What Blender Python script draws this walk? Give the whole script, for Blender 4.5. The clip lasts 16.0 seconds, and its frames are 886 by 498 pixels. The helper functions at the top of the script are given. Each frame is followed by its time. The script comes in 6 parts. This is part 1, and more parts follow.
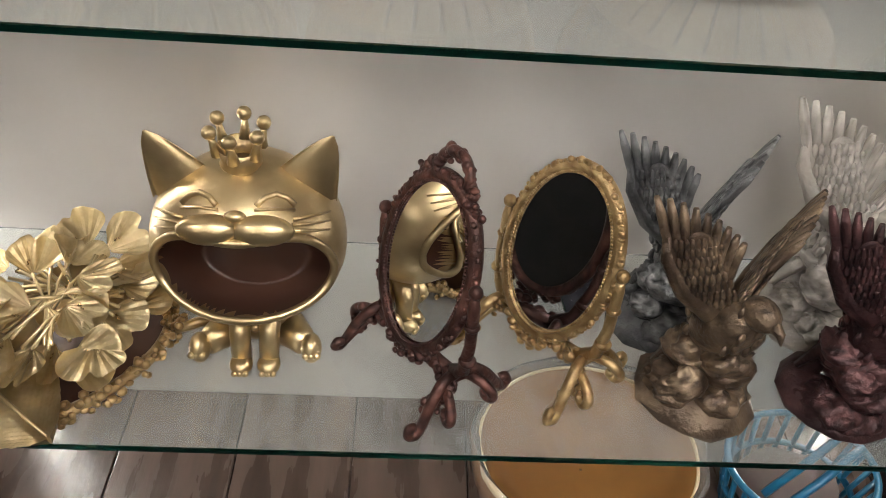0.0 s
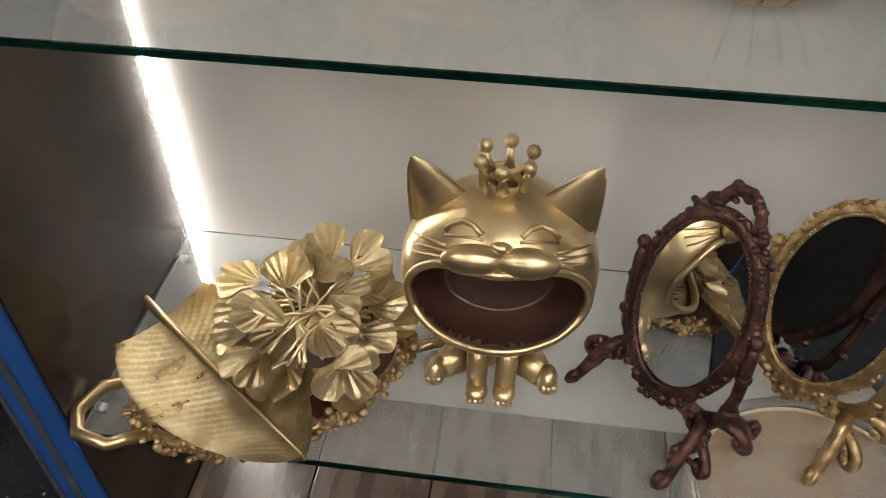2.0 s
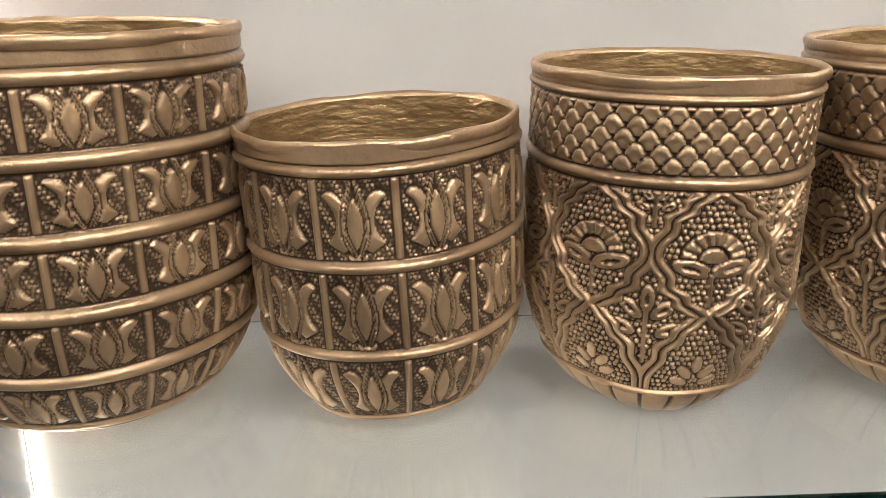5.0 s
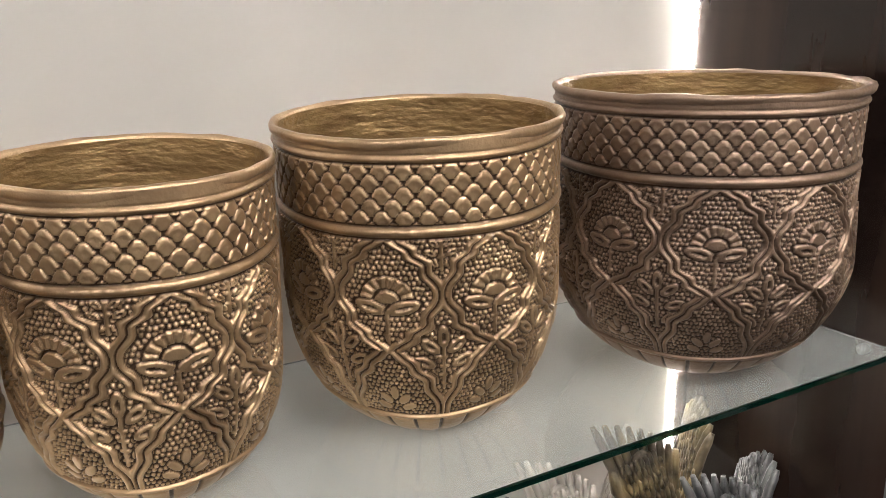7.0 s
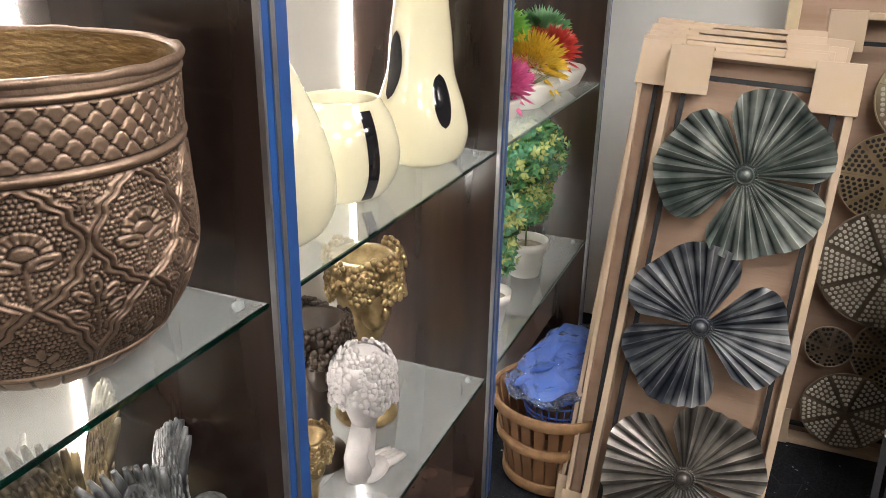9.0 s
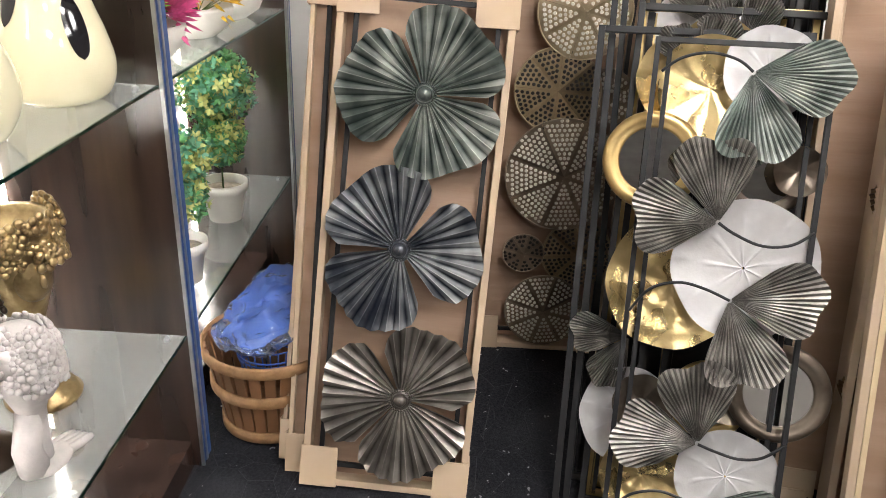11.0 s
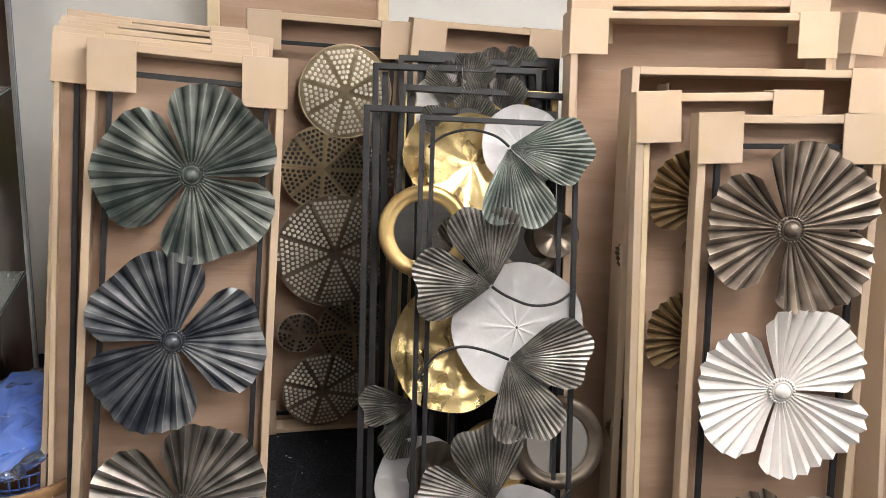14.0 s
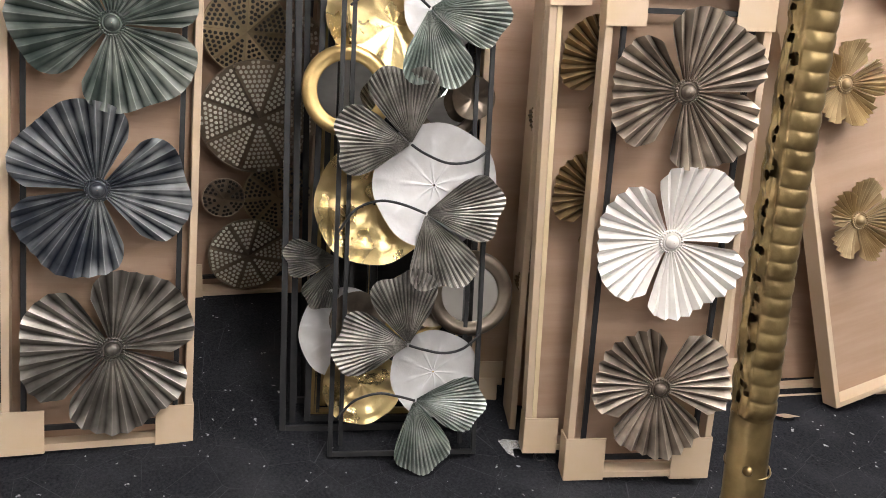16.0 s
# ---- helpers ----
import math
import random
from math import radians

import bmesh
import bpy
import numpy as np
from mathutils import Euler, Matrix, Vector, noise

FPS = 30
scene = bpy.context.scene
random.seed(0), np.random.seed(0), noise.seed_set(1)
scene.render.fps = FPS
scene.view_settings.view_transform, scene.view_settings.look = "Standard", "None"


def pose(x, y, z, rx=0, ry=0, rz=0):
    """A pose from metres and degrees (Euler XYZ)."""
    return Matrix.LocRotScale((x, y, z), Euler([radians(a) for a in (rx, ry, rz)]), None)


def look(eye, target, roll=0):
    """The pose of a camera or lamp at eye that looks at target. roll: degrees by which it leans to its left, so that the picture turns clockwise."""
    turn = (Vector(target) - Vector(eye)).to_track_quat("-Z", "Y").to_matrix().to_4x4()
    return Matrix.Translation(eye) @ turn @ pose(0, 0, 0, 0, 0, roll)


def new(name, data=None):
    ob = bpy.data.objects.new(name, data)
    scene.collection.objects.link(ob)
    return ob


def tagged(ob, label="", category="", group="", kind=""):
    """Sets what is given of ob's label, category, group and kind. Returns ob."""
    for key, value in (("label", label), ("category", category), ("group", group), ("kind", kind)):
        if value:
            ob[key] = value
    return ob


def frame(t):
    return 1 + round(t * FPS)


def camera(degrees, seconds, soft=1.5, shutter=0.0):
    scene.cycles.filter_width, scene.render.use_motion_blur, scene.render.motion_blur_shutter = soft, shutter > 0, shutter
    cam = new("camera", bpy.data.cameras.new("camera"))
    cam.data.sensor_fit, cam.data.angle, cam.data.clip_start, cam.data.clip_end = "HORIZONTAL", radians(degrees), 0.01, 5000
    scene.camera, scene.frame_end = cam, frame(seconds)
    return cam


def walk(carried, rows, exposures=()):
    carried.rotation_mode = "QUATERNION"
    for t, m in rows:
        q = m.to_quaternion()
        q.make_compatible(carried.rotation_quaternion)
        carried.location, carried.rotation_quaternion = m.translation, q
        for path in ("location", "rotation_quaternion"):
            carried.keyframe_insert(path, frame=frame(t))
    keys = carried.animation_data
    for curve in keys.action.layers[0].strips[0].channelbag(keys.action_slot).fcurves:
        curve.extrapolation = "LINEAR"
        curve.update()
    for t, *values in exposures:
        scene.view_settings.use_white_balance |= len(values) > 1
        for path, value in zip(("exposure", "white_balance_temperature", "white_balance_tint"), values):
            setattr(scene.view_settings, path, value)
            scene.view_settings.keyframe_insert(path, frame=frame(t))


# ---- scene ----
cam = camera(59.5, 16.0, 0.85)
PATH = [
    (0, (0.044, 0.134, 1.279), (0.156, 1.624, -0.05), 5.3),
    (0.5, (0.001, 0.14, 1.283), (0.036, 1.626, -0.056), 4.9),
    (1, (-0.035, 0.15, 1.282), (-0.074, 1.617, -0.077), 3.8),
    (1.5, (-0.084, 0.172, 1.275), (-0.184, 1.616, -0.105), 2.6),
    (2, (-0.124, 0.182, 1.284), (-0.312, 1.642, -0.07), 0.5),
    (2.5, (-0.149, 0.191, 1.313), (-0.403, 1.854, 0.232), -1.3),
    (3, (-0.166, 0.191, 1.348), (-0.451, 1.987, 0.517), -1.8),
    (3.2, (-0.172, 0.193, 1.353), (-0.452, 2.013, 0.571), -1.8),
    (5.3, (-0.177, 0.175, 1.341), (0.027, 2.095, 0.817), -0.3),
    (5.5, (-0.166, 0.168, 1.347), (0.117, 2.082, 0.84), -0.4),
    (6, (-0.142, 0.163, 1.364), (0.371, 2.032, 0.871), -0.5),
    (6.5, (-0.076, 0.151, 1.38), (0.642, 1.949, 0.878), -1.0),
    (7, (-0.025, 0.14, 1.403), (0.897, 1.838, 0.884), -1.4),
    (7.5, (0.008, 0.15, 1.444), (1.183, 1.667, 0.883), 0.3),
    (8, (0.032, 0.144, 1.468), (1.402, 1.493, 0.919), 0.7),
    (8.5, (0.094, 0.143, 1.456), (1.681, 1.177, 0.815), 1.0),
    (9, (0.149, 0.101, 1.452), (1.874, 0.808, 0.728), 1.2),
    (9.5, (0.164, 0.061, 1.451), (1.948, 0.521, 0.675), 1.6),
    (10, (0.177, 0.033, 1.442), (1.976, 0.307, 0.612), 2.3),
    (10.2, (0.177, 0.02, 1.437), (1.977, 0.254, 0.599), 2.3),
    (12.3, (0.402, 0.013, 1.371), (2.231, -0.292, 0.623), 4.1),
    (12.5, (0.401, 0.028, 1.388), (2.235, -0.313, 0.667), 4.2),
    (13, (0.382, 0.06, 1.4), (2.225, -0.326, 0.727), 4.2),
    (13.5, (0.33, 0.084, 1.409), (2.171, -0.371, 0.774), 4.8),
    (14, (0.271, 0.091, 1.398), (2.08, -0.498, 0.78), 5.5),
    (14.5, (0.226, 0.096, 1.394), (2.0, -0.582, 0.766), 6.0),
    (15, (0.184, 0.097, 1.376), (1.921, -0.645, 0.718), 6.6),
    (15.5, (0.16, 0.111, 1.358), (1.847, -0.669, 0.625), 7.8),
    (16, (0.133, 0.106, 1.326), (1.786, -0.651, 0.504), 8.7),
]
walk(cam, [(t, look(eye, target, roll)) for t, eye, target, roll in PATH],
     [(0.0, -0.32), (0.5, -0.50), (1.5, -0.54), (2.5, -0.62), (3.2, -0.35), (5.3, 0.08), (6.5, 0.10), (7.5, -0.12), (9.0, 0.05), (12.3, 0.46), (13.5, 0.3), (15.0, 0.14), (16.0, 0.32)])

# ---- world and large lights ----
FLOOR, UP, LOW, FRONT, BACK = -0.035, 1.0, 0.453, 0.675, 1.07
LOW_B = 0.376
world = bpy.data.worlds.new("world")
scene.world = world
world.use_nodes = True
world.node_tree.nodes["Background"].inputs[0].default_value = (0.9, 0.92, 1.0, 1)
world.node_tree.nodes["Background"].inputs[1].default_value = 0.006

# ---- materials ----
def material(name, color, rough=0.5, metal=0.0, second=None, scale=8.0, bump=0.0, bump_scale=60.0, wash=None, spec=0.5,
             stretch=(1, 1, 1), fine=0.0, coat=0.0, detail=6.0, lo=0.35, hi=0.7, rand=0.0):
    """A procedural surface: two tones mixed by noise, fine grain, relief; wash: tone of the hollows of antiqued relief."""
    m = bpy.data.materials.new(name)
    m.use_nodes = True
    nt = m.node_tree
    b = nt.nodes["Principled BSDF"]
    n = nt.nodes.new
    b.inputs["Roughness"].default_value = rough
    b.inputs["Metallic"].default_value = metal
    b.inputs["Specular IOR Level"].default_value = spec
    b.inputs["Coat Weight"].default_value = coat
    tc = n("ShaderNodeTexCoord")
    mp = n("ShaderNodeMapping")
    mp.inputs["Scale"].default_value = stretch
    nt.links.new(tc.outputs["Object"], mp.inputs[0])
    no = n("ShaderNodeTexNoise")
    no.inputs["Scale"].default_value = scale
    no.inputs["Detail"].default_value = detail
    nt.links.new(mp.outputs[0], no.inputs["Vector"])
    ramp = n("ShaderNodeValToRGB")
    ramp.color_ramp.elements[0].position, ramp.color_ramp.elements[1].position = lo, hi
    second = second or tuple(c * 0.8 for c in color)
    ramp.color_ramp.elements[0].color = (*second, 1)
    ramp.color_ramp.elements[1].color = (*color, 1)
    nt.links.new(no.outputs["Fac"], ramp.inputs[0])
    out = ramp.outputs[0]
    if wash:
        at = n("ShaderNodeAttribute")
        at.attribute_name = "wash"
        mx = n("ShaderNodeMix")
        mx.data_type = "RGBA"
        mx.inputs[6].default_value = (*wash, 1)
        nt.links.new(at.outputs["Fac"], mx.inputs[0])
        nt.links.new(out, mx.inputs[7])
        out = mx.outputs[2]
    if rand:
        oi = n("ShaderNodeObjectInfo")
        hv = n("ShaderNodeHueSaturation")
        ma = n("ShaderNodeMapRange")
        ma.inputs[3].default_value, ma.inputs[4].default_value = 1 - rand, 1 + rand
        nt.links.new(oi.outputs["Random"], ma.inputs[0])
        nt.links.new(ma.outputs[0], hv.inputs["Value"])
        nt.links.new(out, hv.inputs["Color"])
        out = hv.outputs[0]
    nt.links.new(out, b.inputs["Base Color"])
    if fine:
        rr = n("ShaderNodeMapRange")
        rr.inputs[3].default_value, rr.inputs[4].default_value = max(rough - fine, 0.02), rough + fine
        nt.links.new(no.outputs["Fac"], rr.inputs[0])
        nt.links.new(rr.outputs[0], b.inputs["Roughness"])
    if bump:
        bn = n("ShaderNodeTexNoise")
        bn.inputs["Scale"].default_value = bump_scale
        bn.inputs["Detail"].default_value = 5
        nt.links.new(mp.outputs[0], bn.inputs["Vector"])
        bp = n("ShaderNodeBump")
        bp.inputs["Strength"].default_value = bump
        bp.inputs["Distance"].default_value = 0.004
        nt.links.new(bn.outputs["Fac"], bp.inputs["Height"])
        nt.links.new(bp.outputs[0], b.inputs["Normal"])
    return m


def glow(name, color, strength):
    m = bpy.data.materials.new(name)
    m.use_nodes = True
    b = m.node_tree.nodes["Principled BSDF"]
    b.inputs["Base Color"].default_value = (*color, 1)
    b.inputs["Emission Color"].default_value = (*color, 1)
    b.inputs["Emission Strength"].default_value = strength
    return m


def glass(name, color, rough=0.0, weight=1.0, ior=1.5):
    m = bpy.data.materials.new(name)
    m.use_nodes = True
    b = m.node_tree.nodes["Principled BSDF"]
    b.inputs["Base Color"].default_value = (*color, 1)
    b.inputs["Roughness"].default_value = rough
    b.inputs["Transmission Weight"].default_value = weight
    b.inputs["IOR"].default_value = ior
    return m


def carpet_material():
    """Charcoal loop carpet with pale lint specks and scuffed drag lines."""
    m = material("carpet", (0.026, 0.026, 0.031), 0.95, second=(0.006, 0.007, 0.010), scale=150, bump=1.0, bump_scale=420, lo=0.3, hi=0.75, spec=0.1)
    nt = m.node_tree
    n = nt.nodes.new
    b = nt.nodes["Principled BSDF"]
    base = b.inputs["Base Color"].links[0].from_socket
    co = n("ShaderNodeTexCoord")

    def layer(base, node, feature, lo, hi, tone):
        ra = n("ShaderNodeMapRange")
        ra.inputs[1].default_value, ra.inputs[2].default_value = lo, hi
        nt.links.new(node.outputs[feature], ra.inputs[0])
        mx = n("ShaderNodeMix")
        mx.data_type = "RGBA"
        mx.inputs[7].default_value = (*tone, 1)
        nt.links.new(ra.outputs[0], mx.inputs[0])
        nt.links.new(base, mx.inputs[6])
        return mx.outputs[2]

    speck = n("ShaderNodeTexNoise")
    speck.inputs["Scale"].default_value, speck.inputs["Detail"].default_value = 46, 3
    nt.links.new(co.outputs["Object"], speck.inputs["Vector"])
    base = layer(base, speck, "Fac", 0.705, 0.74, (0.34, 0.34, 0.35))
    vo = n("ShaderNodeTexVoronoi")
    vo.feature = "DISTANCE_TO_EDGE"
    vo.inputs["Scale"].default_value = 9.0
    nt.links.new(co.outputs["Object"], vo.inputs["Vector"])
    base = layer(base, vo, "Distance", 0.006, 0.0, (0.05, 0.05, 0.056))
    blot = n("ShaderNodeTexNoise")
    blot.inputs["Scale"].default_value = 4
    nt.links.new(co.outputs["Object"], blot.inputs["Vector"])
    base = layer(base, blot, "Fac", 0.5, 1.1, (0.050, 0.051, 0.058))
    nt.links.new(base, b.inputs["Base Color"])
    return m


M_CARPET = carpet_material()
M_WALL = material("painted_wall", (0.78, 0.77, 0.75), 0.6, second=(0.72, 0.71, 0.69), scale=3, bump=0.05, bump_scale=200)
# unseen ceiling, grey instead of white so it bounces less light
M_CEIL = material("dimmed_ceiling", (0.45, 0.44, 0.43), 0.8)
# unseen walls made darker to weaken bounced light and deepen shadows
M_WALLDIM = material("dimmed_wall", (0.22, 0.20, 0.18), 0.7, second=(0.19, 0.17, 0.155), scale=3)
M_BACK = material("grey_laminate", (0.58, 0.55, 0.525), 0.20, second=(0.52, 0.495, 0.47), scale=3.5, bump=0.04, bump_scale=9, fine=0.06)
M_WOOD = material("dark_wood_laminate", (0.040, 0.023, 0.018), 0.2, second=(0.013, 0.008, 0.007), scale=7, stretch=(1.5, 1.5, 0.16), bump=0.05, bump_scale=40, fine=0.08, detail=9)
M_WOODPLANK = material("stained_plank", (0.085, 0.055, 0.042), 0.28, second=(0.035, 0.022, 0.017), scale=9, stretch=(3, 0.5, 1), bump=0.1, bump_scale=40, fine=0.1, rand=0.15, detail=9)
M_BLUE = material("blue_film", (0.020, 0.085, 0.30), 0.3, second=(0.015, 0.06, 0.22), scale=12, coat=0.3)
M_ALU = material("aluminium_trim", (0.50, 0.50, 0.52), 0.35, metal=0.9, second=(0.36, 0.36, 0.38), scale=20)
M_GLASS = glass("shelf_glass", (0.93, 0.96, 0.95), 0.0, 0.905)
# a small diffuse share makes the lower shelf slightly milky
M_GLASSLOW = glass("milky_shelf_glass", (0.90, 0.93, 0.91), 0.0, 0.925)
M_EDGE = glass("glass_edge", (0.0015, 0.028, 0.019), 0.06, 0.85)
M_LED = glow("led_light", (1.0, 0.96, 0.90), 150.0)
M_TAPE = material("led_tape", (0.75, 0.70, 0.5), 0.5)
M_PANEL = glow("lamp_diffuser", (1.0, 0.965, 0.91), 34.0)
M_CARD = material("kraft_card", (0.39, 0.268, 0.20), 0.75, second=(0.315, 0.205, 0.14), scale=4, stretch=(0.5, 4.5, 1), bump=0.25, bump_scale=22, spec=0.3, rand=0.10, detail=8)
M_CARD2 = material("pale_card", (0.475, 0.365, 0.285), 0.75, second=(0.46, 0.345, 0.235), scale=7, bump=0.08, bump_scale=40, spec=0.25, rand=0.06)
M_WOODPALE = material("pale_strip", (0.62, 0.50, 0.33), 0.6, second=(0.52, 0.40, 0.25), scale=9)
M_BLACK = material("black_metal", (0.010, 0.010, 0.012), 0.5, metal=0.0, second=(0.018, 0.018, 0.020), scale=30, spec=0.3)
M_POT = material("antique_gold", (0.56, 0.385, 0.225), 0.36, metal=0.62, second=(0.38, 0.25, 0.145), scale=20, wash=(0.072, 0.043, 0.027), fine=0.12, bump=0.3, bump_scale=120)
M_POTB = material("antique_bronze", (0.34, 0.232, 0.165), 0.42, metal=0.6, second=(0.24, 0.16, 0.115), scale=20, wash=(0.055, 0.034, 0.024), fine=0.12, bump=0.3, bump_scale=120)
M_POTIN = material("hammered_inside", (0.40, 0.265, 0.12), 0.38, metal=0.6, second=(0.25, 0.155, 0.07), scale=26, bump=0.8, bump_scale=45, stretch=(1, 1, 3))


# ---- mesh helpers ----
def obj(name, mesh, mats, parent=None, label="", m=None, smooth=True):
    for mt in (mats if isinstance(mats, (list, tuple)) else [mats]):
        mesh.materials.append(mt)
    if smooth:
        mesh.polygons.foreach_set("use_smooth", [True] * len(mesh.polygons))
    ob = new(name, mesh)
    if parent:
        ob.parent = parent
    if m is not None:
        ob.matrix_basis = m
    if label:
        ob["label"] = label
    return ob


def part(name, bm, mats, parent=None, label="", m=None, smooth=False):
    mesh = bpy.data.meshes.new(name)
    bm.normal_update()
    bm.to_mesh(mesh)
    bm.free()
    return obj(name, mesh, mats, parent, label, m, smooth)


def empty(name, m, label="", category="", group="", kind=""):
    ob = new(name)
    ob.empty_display_size = 0.05
    ob.matrix_basis = m
    return tagged(ob, label, category, group, kind)


def box(bm, x0, x1, y0, y1, z0, z1, bevel=0.0, mat=0):
    vs = [bm.verts.new((x, y, z)) for z in (z0, z1) for y in (y0, y1) for x in (x0, x1)]
    fs = [bm.faces.new([vs[i] for i in q]) for q in ((0, 2, 3, 1), (4, 5, 7, 6), (0, 1, 5, 4), (2, 6, 7, 3), (0, 4, 6, 2), (1, 3, 7, 5))]
    for f in fs:
        f.material_index = mat
    if bevel:
        es = {e for f in fs for e in f.edges}
        bmesh.ops.bevel(bm, geom=list(es), offset=bevel, segments=2, affect="EDGES", profile=0.6)
    return bm


def boxed(x0, x1, y0, y1, z0, z1, bevel=0.0):
    return box(bmesh.new(), x0, x1, y0, y1, z0, z1, bevel)


def sheet(bm, pts, closed=False, mat=0, flip=False):
    """A grid of points (rows of points) as quads; closed: the columns wrap round."""
    rows = [[bm.verts.new(p) for p in r] for r in pts]
    nc = len(rows[0])
    for a, b in zip(rows, rows[1:]):
        for j in range(nc if closed else nc - 1):
            k = (j + 1) % nc
            q = [a[j], a[k], b[k], b[j]]
            f = bm.faces.new(q[::-1] if flip else q)
            f.material_index = mat
            f.smooth = True
    return rows


def lathe(bm, prof, seg=32, mat=0, cx=0.0, cy=0.0, wob=0.0):
    pts = []
    for r, z in prof:
        pts.append([(cx + (r * (1 + wob * math.sin(3 * a + z * 9))) * math.cos(a), cy + r * math.sin(a), z) for a in (2 * math.pi * j / seg for j in range(seg))])
    return sheet(bm, pts, True, mat)


def ball(bm, c, r, seg=12, rings=8, mat=0, m=None):
    """An ellipsoid: r one number or three, m a turn about its centre."""
    r = (r, r, r) if isinstance(r, (int, float)) else r
    pts = []
    for i in range(rings + 1):
        th = math.pi * min(max(i / rings, 0.004), 0.996)
        row = []
        for j in range(seg):
            a = 2 * math.pi * j / seg
            v = Vector((r[0] * math.sin(th) * math.cos(a), r[1] * math.sin(th) * math.sin(a), -r[2] * math.cos(th)))
            if m is not None:
                v = m @ v
            row.append(Vector(c) + v)
        pts.append(row)
    return sheet(bm, pts, True, mat)


def tube(bm, pts, rad, seg=8, mat=0, caps=True):
    """A round bar through the points; rad: one radius or one for each point."""
    pts = [Vector(p) for p in pts]
    rad = rad if isinstance(rad, (list, tuple)) else [rad] * len(pts)
    rows, side = [], None
    for i, p in enumerate(pts):
        d = (pts[min(i + 1, len(pts) - 1)] - pts[max(i - 1, 0)]).normalized()
        side = (side - d * side.dot(d)) if side is not None else d.orthogonal()
        if side.length < 1e-6:
            side = d.orthogonal()
        side.normalize()
        up = d.cross(side)
        rows.append([p + rad[i] * (math.cos(a) * side + math.sin(a) * up) for a in (2 * math.pi * j / seg for j in range(seg))])
    vs = sheet(bm, rows, True, mat)
    if caps:
        for r, rev in ((vs[0], True), (vs[-1], False)):
            f = bm.faces.new(r[::-1] if rev else r)
            f.material_index = mat
    return vs


def arc(c, r, a0, a1, n=12, plane="xy", z=0.0):
    out = []
    for i in range(n + 1):
        a = radians(a0 + (a1 - a0) * i / n)
        p, q = c[0] + r * math.cos(a), c[1] + r * math.sin(a)
        out.append((p, q, z) if plane == "xy" else (p, z, q))
    return out


def rounded(pts, n=6):
    """A smooth line through the points."""
    pts = [Vector(p) for p in pts]
    out = []
    for k in range(len(pts) - 1):
        p0, p1, p2, p3 = pts[max(k - 1, 0)], pts[k], pts[k + 1], pts[min(k + 2, len(pts) - 1)]
        for i in range(n):
            f = i / n
            out.append(0.5 * ((2 * p1) + (p2 - p0) * f + (2 * p0 - 5 * p1 + 4 * p2 - p3) * f * f + (3 * p1 - p0 - 3 * p2 + p3) * f ** 3))
    return out + [pts[-1]]


def frame_of(p0, u, v):
    """The pose of a thing whose x runs along u and y along v, from p0."""
    u = Vector(u).normalized()
    v = Vector(v)
    v = (v - u * v.dot(u)).normalized()
    n = u.cross(v)
    return Matrix(((u.x, v.x, n.x, p0[0]), (u.y, v.y, n.y, p0[1]), (u.z, v.z, n.z, p0[2]), (0, 0, 0, 1)))


def grid_mesh(name, P, closed=True, wash=None):
    """A mesh from an array of points (rows, columns, 3), with the relief's height kept as the attribute wash."""
    nr, nc = P.shape[:2]
    idx = np.arange(nr * nc).reshape(nr, nc)
    nx = np.roll(idx, -1, 1) if closed else idx[:, 1:]
    a = idx if closed else idx[:, :-1]
    q = np.stack([a[:-1], nx[:-1], nx[1:], a[1:]], -1).reshape(-1, 4)
    mesh = bpy.data.meshes.new(name)
    mesh.from_pydata(P.reshape(-1, 3).tolist(), [], q.tolist())
    if wash is not None:
        at = mesh.attributes.new("wash", "FLOAT", "POINT")
        at.data.foreach_set("value", np.ascontiguousarray(wash.reshape(-1), dtype=np.float32))
    return mesh


def wash_by(ob, fn):
    mesh = ob.data
    at = mesh.attributes.new("wash", "FLOAT", "POINT")
    at.data.foreach_set("value", [fn(v.co) for v in mesh.vertices])
    return ob


# ---- the room ----
def slab(name, x0, x1, y0, y1, z0, z1, mat, label, category="wall"):
    return tagged(part(name, boxed(x0, x1, y0, y1, z0, z1), mat), label, category, kind="structure")


XW, XE, YS, TOP = -3.2, 3.25, -4.2, 2.75
slab("floor", XW, XE, YS, 1.2, FLOOR - 0.1, FLOOR, M_CARPET, "charcoal carpet floor with pale scuffs and specks", "floor")
slab("ceiling", XW, XE, YS, 1.2, TOP, TOP + 0.1, M_CEIL, "unseen ceiling, toned grey to cut bounced light", "ceiling")
slab("wall_north", XW - 0.1, XE + 0.1, 1.2, 1.3, FLOOR - 0.1, TOP + 0.1, M_WALL, "plain white painted wall behind the cabinets")
slab("wall_east", XE, XE + 0.1, YS - 0.1, 1.2, FLOOR - 0.1, TOP + 0.1, M_WALL, "plain white painted wall behind the leaning panels")
slab("wall_south", XW - 0.1, XE, YS - 0.1, YS, FLOOR - 0.1, TOP + 0.1, M_WALLDIM, "unseen wall, toned dark taupe to cut bounced light")
slab("wall_west", XW - 0.1, XW, YS, 1.2, FLOOR - 0.1, TOP + 0.1, M_WALLDIM, "unseen wall, toned dark taupe to cut bounced light")


